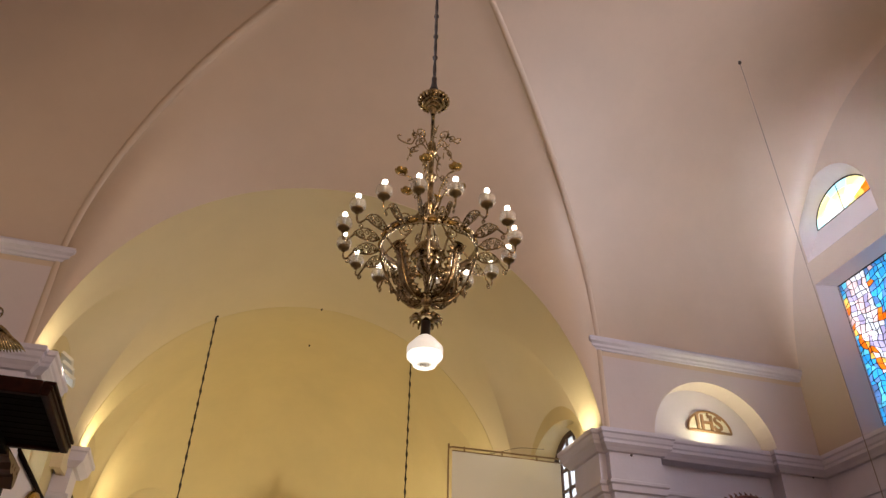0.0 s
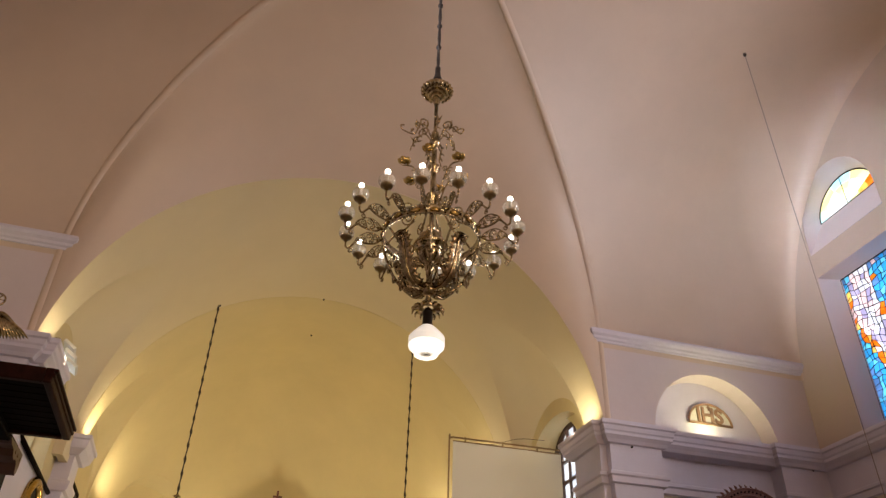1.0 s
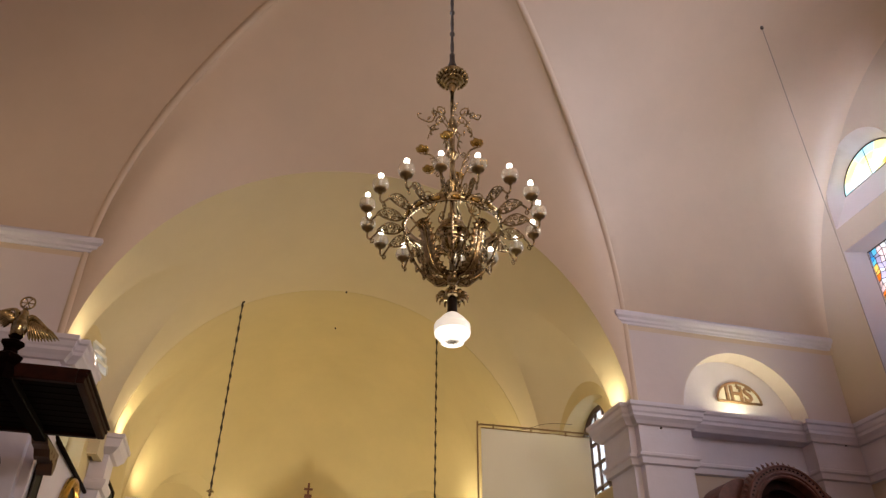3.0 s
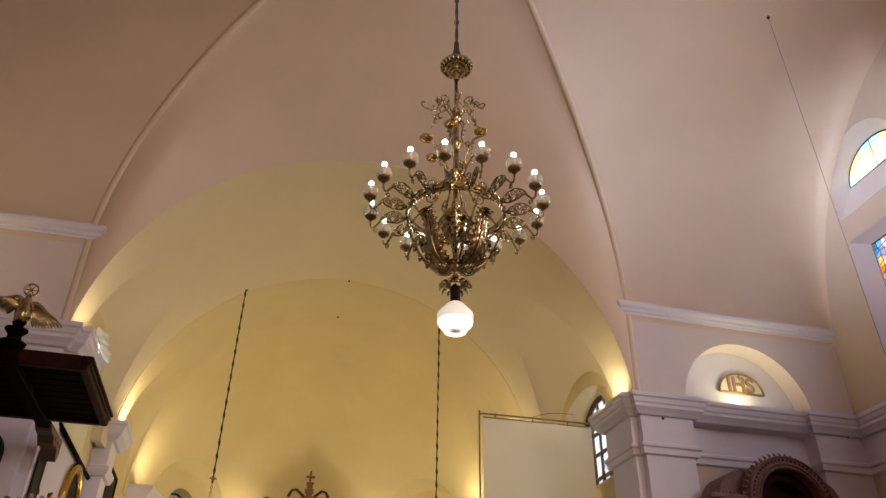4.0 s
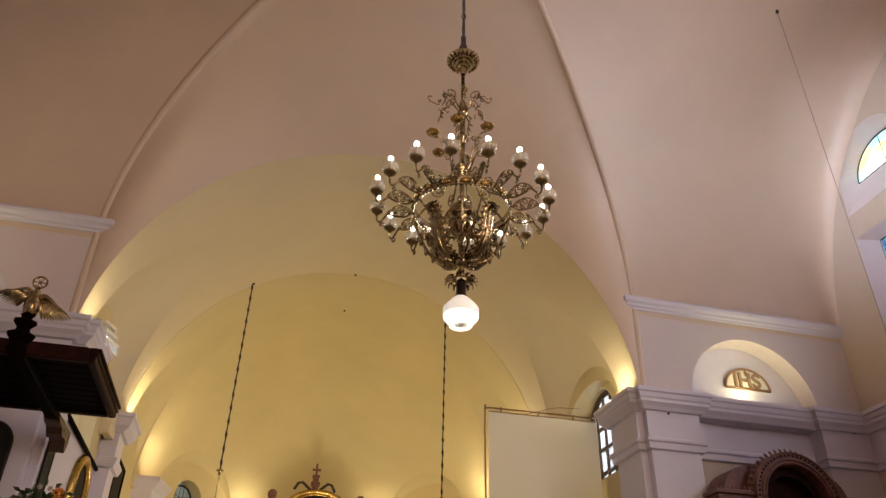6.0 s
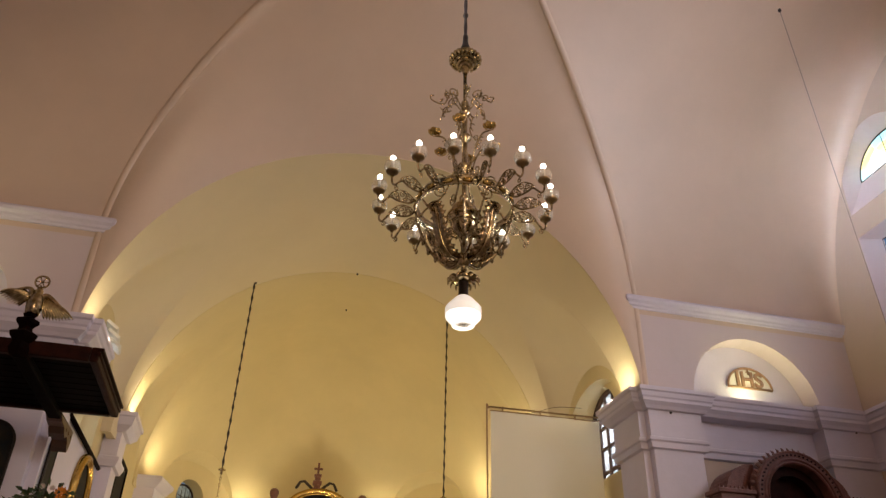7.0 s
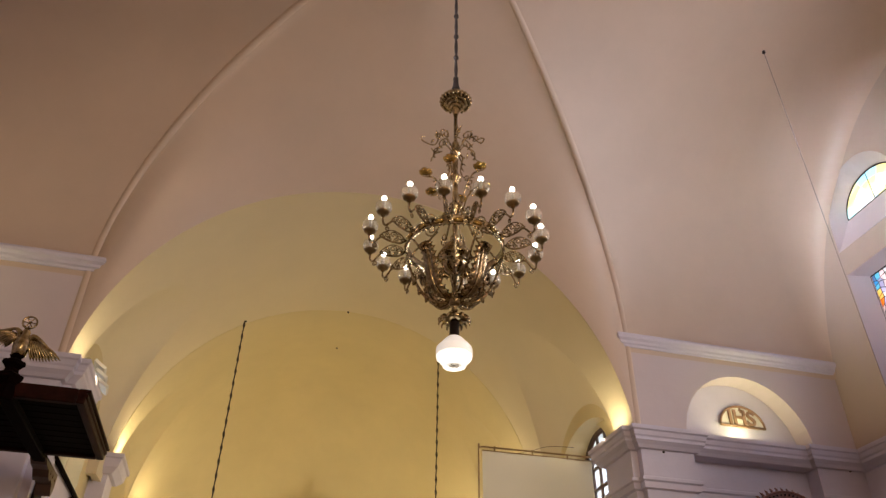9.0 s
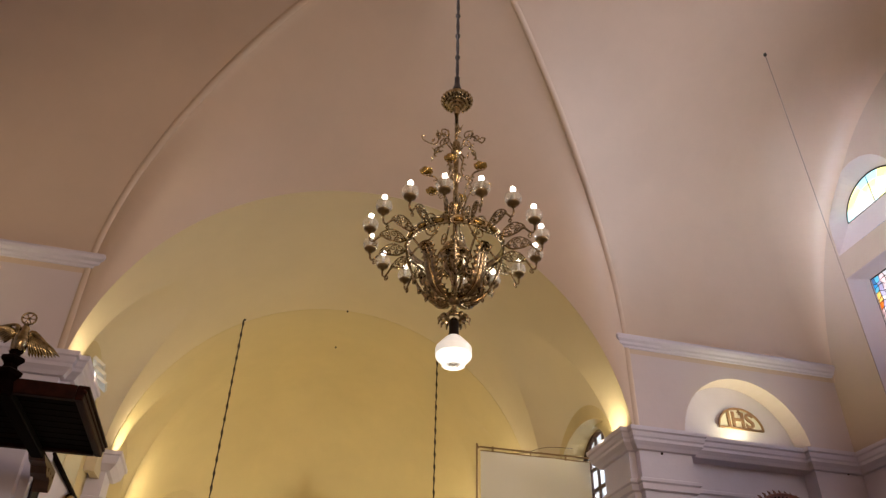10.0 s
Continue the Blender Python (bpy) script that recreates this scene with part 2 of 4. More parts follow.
def web(w, t):
    """Height of the web over the arch: w across it, from -1 to 1, t from the arch to the groin."""
    s = max(1e-4, 1 - abs(w))
    e = 0.25
    soft = 1 - (math.sqrt(w * w + e * e) - e) / (math.sqrt(1 + e * e) - e)
    q = t * s / max(soft, 1e-4)
    q = q + (t - q) * t ** 3
    return ARCH_Z + ARCH_R * math.sqrt(max(0, 1 - w * w)) + LIFT * (1 - (1 - q) ** 1.7)


bm = bmesh.new()
N, M = 48, 16
for sy in (1, -1):
    rows = []
    for k in range(2 * N + 1):
        w = -math.cos(math.pi * k / (2 * N))
        s = 1 - abs(w)
        rows.append([(CX + ARCH_R * w, CY + sy * (DEEP - DEEP * s * j / M), web(w, j / M)) for j in range(M + 1)])
    grid(bm, rows)
for sx, wall in ((1, XR), (-1, XL)):
    rows = []
    for k in range(2 * N + 1):
        th = math.pi * k / (2 * N)
        c, s = math.cos(th), math.sin(th)
        inner = Vector((CX + sx * ARCH_R * abs(c), CY + DEEP * c, ARCH_Z + LIFT + ARCH_R * s))
        cove = 1.10 * min(1.0, 0.07 + 1.3 * s)
        outer = Vector((wall - sx * cove, CY + DEEP * math.copysign(abs(c) ** 0.9, c), 6.11 + 4.25 * abs(s) ** 0.86))
        row = [inner.lerp(outer, j / M) for j in range(M + 1)]
        inward = Vector((0, CY - outer.y, 6.6 - outer.z)).normalized() if s > 0.05 else Vector((0, -math.copysign(1, c), 0))
        for j in range(1, 9):
            f = math.pi / 2 * j / 8
            row.append(outer + Vector((sx * cove * math.sin(f), 0, 0)) + inward * cove * 0.45 * (1 - math.cos(f)))
        rows.append(row)
    grid(bm, rows)
bmesh.ops.remove_doubles(bm, verts=bm.verts, dist=0.002)
ceiling = tagged(part("ceiling", bm, VAULT, smooth=True), "pinkish plastered groin vault over the crossing", "vault", kind="structure")
es = ceiling.modifiers.new("creases", "EDGE_SPLIT")
es.split_angle = radians(24)

# thin raised ribs on the groins
for sx in (1, -1):
    for sy in (1, -1):
        bm = bmesh.new()
        pts = [Vector((CX + sx * ARCH_R, CY + sy * DEEP, 4.9 + 1.2 * k / 8)) for k in range(8)]
        pts += [groin(math.pi / 2 * k / 60, sx, sy) for k in range(61)]
        cen = Vector((CX, CY, 5.5))
        pts = [p - (cen - p).normalized() * 0.043 for p in pts]
        tube(bm, pts, 0.05, 20)
        tagged(part("rib", bm, VAULT, ceiling, smooth=True), "thin rounded plaster rib")

# chancel wall on either side of the arch, with a lit niche
for k, (f, tag) in enumerate(((lambda x: x, "right"), (mx, "left"))):
    bm = bmesh.new()
    niche = arched(5.17, 7.01, 4.86, 5.03, 0.92)
    pierced(bm, [(4.464, 4.80), (XR + 0.3, 4.80), (XR + 0.3, 6.40), (4.464, 6.40)], [niche], 0.29, lambda u, v, d: (f(u), D + d, v))
    tagged(part(f"wall_chancel_{tag}", bm, LILAC), "lilac plastered wall with a round-headed niche", "wall", kind="structure")
    bm = bmesh.new()
    box(bm, f(4.9), f(XR), D + 0.29, D + 0.5, 4.6, 6.4)
    tagged(part(f"niche_back_{tag}", bm, WHITE), "white back of the lit niche", "niche", kind="structure")
    bm = bmesh.new()
    box(bm, f(4.41), f(4.62), 8.08, 8.70, 0, 4.99, 0.008)
    box(bm, f(4.50), f(5.15), 7.98, 8.60, 0, 4.99, 0.008)
    box(bm, f(6.95), f(XR + 0.3), 7.98, 8.6, 0, 4.99)
    tagged(part(f"pier_{tag}", bm, WHITE), "white stucco pier carrying the chancel arch", "pier", kind="structure")
    bm = bmesh.new()
    box(bm, f(5.1), f(7.0), 8.20, 8.6, 0, 4.99)
    tagged(part(f"wall_recess_{tag}", bm, TAN), "tan plastered wall between the piers", "wall", kind="structure")
    # entablature: the cornice breaks forward over the piers, the frieze lies deeper over the recess
    top = [(-0.16, 5.07), (0.14, 5.05), (0.185, 5.035), (0.185, 4.985), (0.165, 4.97), (0.155, 4.92), (0.14, 4.90), (0.14, 4.865),
           (0.10, 4.825), (0.075, 4.79), (0.035, 4.785), (-0.16, 4.785)]
    low = [(-0.05, 4.80), (0.03, 4.80), (0.03, 4.46), (0.075, 4.44), (0.075, 4.405), (0.05, 4.39), (0.045, 4.32), (0, 4.31), (-0.05, 4.31)]
    corner = [(4.47, 8.71), (4.41, 8.71), (4.41, 8.08), (4.50, 8.08), (4.50, 7.98), (5.15, 7.98)]
    end = [(6.95, 7.98), (XR, 7.98), (XR, 0.82)]
    bm = bmesh.new()
    for path, prof in ((corner + [(5.15, 8.06), (6.95, 8.06)] + end, top), (corner + [(5.15, 8.20), (6.95, 8.20)] + end, low)):
        sweep(bm, path if k == 0 else [(mx(x) + 0.05, y) for x, y in path[::-1]], prof if k == 0 else [(o, z + 0.04) for o, z in prof])
    tagged(part(f"entablature_{tag}", bm, WHITE), "white moulded entablature round the wall", "entablature", kind="structure")
    bm = bmesh.new()
    prof = [(-0.02, 6.37), (0.05, 6.365), (0.085, 6.34), (0.095, 6.31), (0.085, 6.275), (0.05, 6.25), (0.045, 6.22), (0.02, 6.205), (0.015, 6.18), (-0.02, 6.175)]
    path = [(4.44, 8.1), (4.44, 7.995), (XR, 7.995)]
    sweep(bm, path if k == 0 else [(mx(x), y) for x, y in path[::-1]], prof)
    tagged(part(f"cornice_{tag}", bm, WHITE), "white moulded cornice under the vault", "cornice", kind="structure")

# window wall and the wall opposite
LUN_OUT, LUN_IN = arched(5.86, 7.22, 7.74, 8.10, 0.83), arched(6.02, 7.12, 8.31, 8.34, 0.47)
WIN_OUT, WIN_IN = [(5.86, 5.1), (7.22, 5.1), (7.22, 7.36), (5.86, 7.36)], [(6.02, 5.2), (7.08, 5.2), (7.08, 7.31), (6.02, 7.31)]
bm = bmesh.new()
# the mirrored opening is unseen, cut for the added fill lamp
pierced(bm, [(-0.6, 0), (8.3, 0), (8.3, 10.8), (-0.6, 10.8)], [LUN_OUT, WIN_OUT, [(2 * CY - u, v) for u, v in WIN_OUT]], 0.5, lambda u, v, d: (XR + d, u, v))
wr = tagged(part("wall_right", bm, TAN), "tan plastered wall with splayed window recesses", "wall", kind="structure")
bm = bmesh.new()
for lo, li in ((LUN_OUT, LUN_IN), (WIN_OUT, WIN_IN)):
    rows = []
    for j in range(7):
        f = j / 6
        d = 0.27 * f
        rows.append([(XR - 0.004 + d, a[0] + (b[0] - a[0]) * f, a[1] + (b[1] - a[1]) * f) for a, b in zip(lo, li)])
    rows.append([(XR + 0.34, b[0], b[1]) for b in li])
    grid(bm, rows, True)
tagged(part("window_reveal", bm, LILAC), "splayed plaster window reveals", "window reveal", kind="structure")
bm = bmesh.new()
# unseen opening, cut for the added narrow beam
pierced(bm, [(-0.6, 0), (8.3, 0), (8.3, 10.8), (-0.6, 10.8)], [[(2 * CY - u, v) for u, v in WIN_OUT]], 0.5, lambda u, v, d: (XL - d, u, v))
tagged(part("wall_left", bm, LILAC), "lilac plastered side wall", "wall", kind="structure")

# nave behind the camera
bm = bmesh.new()
rows = [[(CX + 3.33 * math.cos(math.pi * k / 24), y, 4.68 + 3.33 * math.sin(math.pi * k / 24)) for k in range(25)] for y in (0.8, -10)]
grid(bm, rows)
shell(tagged(part("ceiling_nave", bm, VAULT, smooth=True), "plastered barrel vault of the nave", "vault", kind="structure"))
bm = bmesh.new()
box(bm, CX - 3.8, CX - 3.33, -10, 0.8, 0, 4.7)
box(bm, CX + 3.33, CX + 3.8, -10, 0.8, 0, 4.7)
box(bm, XL - 0.5, CX - 3.33, 0.3, 0.8, 0, 6.4)
box(bm, CX + 3.33, XR + 0.5, 0.3, 0.8, 0, 6.4)
box(bm, CX - 3.8, CX + 3.8, -10.3, -10, 0, 8.4)
tagged(part("wall_nave", bm, LILAC), "lilac plastered nave walls", "wall", kind="structure")

# ---------------------------------------------------------------- chancel
K = 120
ths = [math.pi * k / K for k in range(K + 1)]


def hoop(r, y):
    return [(CX + r * math.cos(t), y, ARCH_Z + r * math.sin(t)) for t in ths]


def bay(bm, y0, y1, r0, r1, mid, half, rise, face, low):
    """A stretch of barrel vault with a cone-like cross lunette on either side, which falls towards the side walls."""
    rows, left, right = [], [], []
    ys = [(y0, 0), (mid - half, 0)] + [(mid - half * math.cos(math.pi * k / 48), 1) for k in range(49)] + [(mid + half, 0), (y1, 0)]
    for y, cut in ys:
        r = r0 + (r1 - r0) * (y - y0) / (y1 - y0)
        u = 1 - ((y - mid) / half) ** 2
        h = rise * max(0, u) ** 0.56
        t0 = math.asin(h / r) if cut else 0.0
        cl = [min(max(t, t0), math.pi - t0) for t in ths]
        rows.append([(CX + r * math.cos(t), y, ARCH_Z + r * math.sin(t)) for t in cl])
        if cut:
            for side, p, sx in ((right, rows[-1][0], 1), (left, rows[-1][-1], -1)):
                foot = Vector((CX + sx * face, y, ARCH_Z + min(h, low * max(0, u) ** 0.5)))
                p = Vector(p)
                side.append([p.lerp(foot, q / 6) + Vector((0, 0, 0.10 * h * math.sin(math.pi * q / 6) / rise)) for q in range(7)])
    for r in (rows, right, left):
        grid(bm, r)


bm = bmesh.new()
grid(bm, [hoop(ARCH_R, y) for y in (8.006, 8.2, 8.44)])
bay(bm, 8.44, 10.99, ARCH_R, 3.135, 9.53, 1.07, 2.36, 3.32, 1.20)
bmesh.ops.remove_doubles(bm, verts=bm.verts, dist=0.001)
bmesh.ops.dissolve_degenerate(bm, edges=bm.edges, dist=0.0005)
cb = tagged(part("ceiling_choir", bm, CREAM_UPLIT, smooth=True), "cream arch and barrel vault before the apse, coloured paler as if uplit", "vault", kind="structure")
shell(cb)
cb.modifiers.new("creases", "EDGE_SPLIT").split_angle = radians(30)
bm = bmesh.new()
grid(bm, [hoop(3.13, 10.99), hoop(3.9, 10.99)])
grid(bm, [hoop(3.13, 10.99), hoop(3.13, 11.42)])
bay(bm, 11.42, 13.4, 3.13, 3.13, 12.42, 0.97, 2.2, 3.17, 1.05)
# apse: a half dome with two small lunettes
AY, AR = 13.4, 3.13


def lunette_e(a):
    """Where the dome starts at the azimuth a, and the lunette there."""
    for ak in (41, 139):
        big = math.sin(a - radians(ak)) ** 2 / 1.10
        if abs(a - radians(ak)) < 0.6 and big < 1 / AR ** 2:
            return math.asin(math.sqrt((1 / AR ** 2 - big) / (1 / 1.32 - big))), radians(ak)
    return 0.0, None


cols, strips, hoods = [], {}, {}
for j in range(361):
    a = math.pi * j / 360
    e0, ak = lunette_e(a)
    col = []
    for i in range(61):
        e = e0 + (math.pi / 2 - e0) * i / 60
        col.append(Vector((CX + AR * math.cos(e) * math.cos(a), AY + AR * math.cos(e) * math.sin(a), ARCH_Z + AR * math.sin(e))))
    cols.append(col)
    if ak is not None:
        ray = Vector((math.cos(a), math.sin(a), 0))
        across = 3.15 * math.sin(a - ak)
        foot = Vector((CX, AY, ARCH_Z + 0.84 * (col[0].z - ARCH_Z))) + ray * 3.15
        low = 4.96 + 0.36 * math.sqrt(1 - (across / 0.36) ** 2) if abs(across) < 0.36 else 4.3
        sill = Vector((foot.x, foot.y, min(low, foot.z)))
        strips.setdefault(ak, []).append([col[0], col[0].lerp(foot, 0.5) + Vector((0, 0, 0.02)), foot, sill])
        if abs(across) < 0.36:
            hoods.setdefault(ak, []).append([sill, sill + Vector((math.cos(ak), math.sin(ak), 0)) * 0.30])
for st_ in hoods.values():
    grid(bm, st_)
grid(bm, cols)
for st_ in strips.values():
    grid(bm, st_)
bmesh.ops.remove_doubles(bm, verts=bm.verts, dist=0.001)
bmesh.ops.dissolve_degenerate(bm, edges=bm.edges, dist=0.0005)
ch = tagged(part("ceiling_chancel", bm, CREAM, smooth=True), "cream plastered barrel vault and half dome of the chancel", "vault", kind="structure")
shell(ch)
es = ch.modifiers.new("creases", "EDGE_SPLIT")
es.split_angle = radians(30)

bm = bmesh.new()
for f in (lambda x: x, mx):
    box(bm, f(4.325), f(5.3), 11.43, 13.4, 0, 5.9)
rows = [[(CX + 3.16 * math.cos(math.pi * j / 60), AY + 3.16 * math.sin(math.pi * j / 60), z) for j in range(61)] for z in (0, 4.72)]
grid(bm, rows)
tagged(part("wall_apse", bm, CREAM, smooth=False), "cream plastered apse wall", "wall", kind="structure")
for k, f in enumerate((lambda x: x, mx)):
    bm = bmesh.new()
    pierced(bm, [(8.56, 0), (11.0, 0), (11.0, 6.6), (8.56, 6.6)], [arched(8.60, 10.36, 4.28, 5.13, 0.54)], 0.20, lambda u, v, d: (f(4.463 + d), u, v))
    tagged(part(f"wall_chancel_side_{k + 1}", bm, CREAM), "plastered chancel wall with a recessed round-headed window", "wall", kind="structure")
    bm = bmesh.new()
    if k == 1:
        # thin white face; the cream left above it stands for the recess's shade
        box(bm, mx(4.463), mx(4.455), 8.70, 10.99, 0, 4.275)
        tagged(part("wall_lower_white", bm, WHITE), "white lower part of the chancel wall, its upper part cream for shade", "wall", kind="structure")
        bm = bmesh.new()
    pierced(bm, [(8.4, 0), (11.2, 0), (11.2, 6.6), (8.4, 6.6)], [arched(9.14, 10.34, 4.30, 5.2, 0.52)], 0.4, lambda u, v, d: (f(4.665 + d), u, v))
    tagged(part(f"wall_window_{k + 1}", bm, CREAM), "cream plastered back of the window recess", "wall", kind="structure")
    bm = bmesh.new()
    box(bm, f(4.27), f(5.0), 10.99, 11.43, 0, 4.99, 0.008)
    tagged(part(f"pier_choir_{k + 1}", bm, WHITE), "white stucco pier of the second arch", "pier", kind="structure")
    # second cornice
    prof = [(-0.05, 5.07), (0.15, 5.05), (0.20, 5.035), (0.20, 4.985), (0.175, 4.97), (0.15, 4.865), (0.08, 4.79), (0.03, 4.785), (0.03, 4.46), (0.075, 4.44),
            (0.075, 4.40), (0.045, 4.32), (-0.05, 4.31)]
    path = [(4.34, 11.44), (4.27, 11.44), (4.27, 10.98), (5.0, 10.98)]
    bm = bmesh.new()
    sweep(bm, path if k == 0 else [(mx(x), y) for x, y in path[::-1]], prof)
    tagged(part(f"cornice_chancel_{k + 1}", bm, WHITE), "white moulded cornice of the chancel pier", "cornice", kind="structure")

# ---------------------------------------------------------------- windows
bm = bmesh.new()
box(bm, XR + 0.5, XR + 0.6, 5.2, 7.9, 4.8, 5.19)
tagged(part("window_ledge", bm, WHITE), "white stone ledge under the window", "ledge", kind="structure")

CAME = IRON


def translucent(name, colour):
    return stained(name, 9.0, [colour, tuple(min(1, c * 1.18 + 0.02) for c in colour)], 0.22)


BLUES = [translucent("glass_" + n, c) for n, c in (("azure", (0.14, 0.50, 0.78)), ("sky", (0.30, 0.68, 0.84)), ("steel", (0.26, 0.40, 0.62)))]
PALES = [translucent("glass_" + n, c) for n, c in (("milk", (0.72, 0.72, 0.76)), ("lavender", (0.52, 0.48, 0.62)), ("rose", (0.78, 0.64, 0.64)))]
HOTS = [translucent("glass_" + n, c) for n, c in (("orange", (0.85, 0.34, 0.05)), ("amber", (0.86, 0.60, 0.24)), ("umber", (0.50, 0.22, 0.08)))]

# tall window: irregular panes between lead cames, a pale swirl with orange flames on a blue ground
rnd = random.Random(5)
window_1 = group("window_1", "tall stained glass window with a pale swirl and orange flames on blue", "window", (XR + 0.27, 6.55, 5.2), kind="structure")
base = window_1.location
NU, NV = 14, 26


def swirl(u):
    return 0.16 * math.sin(u * 5.2 + 0.4)


pts = []
for j in range(NV + 1):
    row = []
    for i in range(NU + 1):
        u = (i + (rnd.uniform(-0.36, 0.36) if 0 < i < NU else 0)) / NU
        v = (j + (rnd.uniform(-0.36, 0.36) if 0 < j < NV else 0)) / NV
        bend = math.sin(math.pi * i / NU) * math.sin(math.pi * j / NV)
        row.append((7.09 - 1.07 * (u + 0.05 * bend * math.sin(9 * v)), 5.2 + 2.11 * (v + 0.035 * bend * math.cos(7 * u))))
    pts.append(row)


def pane_glass(u, v):
    """u from the chancel side, v from the sill, both 0 to 1."""
    mid = 0.40 + swirl(v)
    off = u - mid
    if abs(off) < 0.17:
        return rnd.choice(PALES[:2] + PALES)
    if -0.30 < off < 0 and 0.22 < v < 0.90:
        return rnd.choice(HOTS[:2] + [PALES[2]])
    if v < 0.16 and off > -0.2:
        return rnd.choice(HOTS[1:] + [BLUES[2]])
    if 0 < off < 0.26 and rnd.random() < 0.35:
        return rnd.choice(PALES + HOTS[:1])
    return rnd.choice(BLUES + BLUES[:2])


for j in range(NV):
    for i in range(NU):
        q = [pts[j][i], pts[j][i + 1], pts[j + 1][i + 1], pts[j + 1][i]]
        bm = bmesh.new()
        vs = [bm.verts.new((0.0, u - base.y, v - base.z)) for u, v in q]
        fc = bm.faces.new(vs)
        r = bmesh.ops.extrude_face_region(bm, geom=[fc], use_keep_orig=True)
        for g in r["geom"]:
            if isinstance(g, bmesh.types.BMVert):
                g.co.x += 0.006
        part("pane", bm, pane_glass((i + 0.5) / NU, (j + 0.5) / NV), window_1)
bm = bmesh.new()
for line in pts + [list(c) for c in zip(*pts)]:
    path = [(0, u - base.y, v - base.z) for u, v in line]
    tube(bm, path, [rnd.uniform(0.003, 0.008) for _ in path], 5)
part("lead_came", bm, CAME, window_1, "dark lead cames between the panes")
bm = bmesh.new()
for u0, u1, v0, v1 in ((5.97, 6.025, 5.15, 7.36), (7.085, 7.14, 5.15, 7.36), (6.025, 7.085, 5.15, 5.205), (6.025, 7.085, 7.305, 7.36)):
    box(bm, -0.02, 0.03, u0 - base.y, u1 - base.y, v0 - base.z, v1 - base.z)
part("window_frame", bm, CAME, window_1, "dark narrow window frame")

window_2 = group("window_2", "half-round stained glass light in pale blue and yellow", "window", (XR + 0.27, 6.57, 8.31), kind="structure")
YELLOW = translucent("glass_yellow", (0.95, 0.86, 0.52))
ICE, SNOW = translucent("glass_ice", (0.60, 0.86, 0.93)), translucent("glass_snow", (0.86, 0.93, 0.95))
RINGS = (((0.02, 0.42), (SNOW, SNOW, SNOW, YELLOW, SNOW, SNOW, ICE, YELLOW)),
         ((0.42, 0.72), (SNOW, SNOW, ICE, YELLOW, YELLOW, ICE, SNOW, HOTS[1])),
         ((0.72, 1.0), (ICE, YELLOW, YELLOW, ICE, ICE, YELLOW, YELLOW, HOTS[0])))
for (r0, r1), glasses in RINGS:
    for k, mat in enumerate(glasses):
        bm = bmesh.new()
        angs = [math.pi * (k + q / 3) / 8 for q in range(4)]
        loop = [(r1, a) for a in angs] + [(r0, a) for a in angs[::-1]]
        vs = [bm.verts.new((0, 0.555 * r * math.cos(a), 0.49 * r * math.sin(a))) for r, a in loop]
        fc = bm.faces.new(vs)
        r = bmesh.ops.extrude_face_region(bm, geom=[fc], use_keep_orig=True)
        for g in r["geom"]:
            if isinstance(g, bmesh.types.BMVert):
                g.co.x += 0.006
        part("pane", bm, mat, window_2)
bm = bmesh.new()
tube(bm, [(0, 0.555 * math.cos(math.pi * k / 24), 0.49 * math.sin(math.pi * k / 24)) for k in range(25)], 0.013, 5)
tube(bm, [(0, -0.555, 0), (0, 0.555, 0)], 0.013, 5)
tube(bm, [(0, 0, 0), (0, 0.01, 0.48)], 0.006, 5)
part("lead_came", bm, CAME, window_2, "thin dark lead cames")

# choir windows: white panes in a dark grid
for k, f in enumerate((lambda x: x, mx)):
    w = group(f"window_{k + 3}", "round-headed choir window with dark brown glazing bars", "window", (f(4.87), 9.74, 4.30), kind="structure")
    bm = bmesh.new()
    loop = arched(-0.62, 0.62, 0, 0.90, 0.53, 16)
    vs = [bm.verts.new((0, u, v)) for u, v in loop]
    bm.faces.new(vs)
    part("pane", bm, PANE, w, "bright milky panes")
    bm = bmesh.new()
    out = loop + [loop[0]]
    tube(bm, [(0, u * 0.94, v * 0.97 + 0.02) for u, v in out], 0.05, 6)
    part("window_frame", bm, BROWN, w, "dark brown wooden frame")
    for u in (-0.36, -0.12, 0.12, 0.36):
        bm = bmesh.new()
        box(bm, -0.03, 0.03, u - 0.02, u + 0.02, 0, 0.90 + 0.52 * math.sqrt(1 - (u / 0.63) ** 2), 0.004)
        part("glazing_bar", bm, BROWN, w)
    for v in (0.28, 0.62, 0.92):
        bm = bmesh.new()
        box(bm, -0.028, 0.028, -0.6, 0.6, v - 0.02, v + 0.02, 0.004)
        part("glazing_bar", bm, BROWN, w)
    if k == 1:
        # open louvre fins that stand out into the recess
        for i in range(3):
            bm = bmesh.new()
            m = pose(0.50 + 0.04 * i, -0.44, 1.29 - 0.115 * i, 0, 34, 8)
            bmesh.ops.create_cube(bm, size=1, matrix=m @ Matrix.Diagonal((0.17, 0.26, 0.035, 1)))
            part("vent_pane", bm, SHEET, w, "tilted white vent pane")

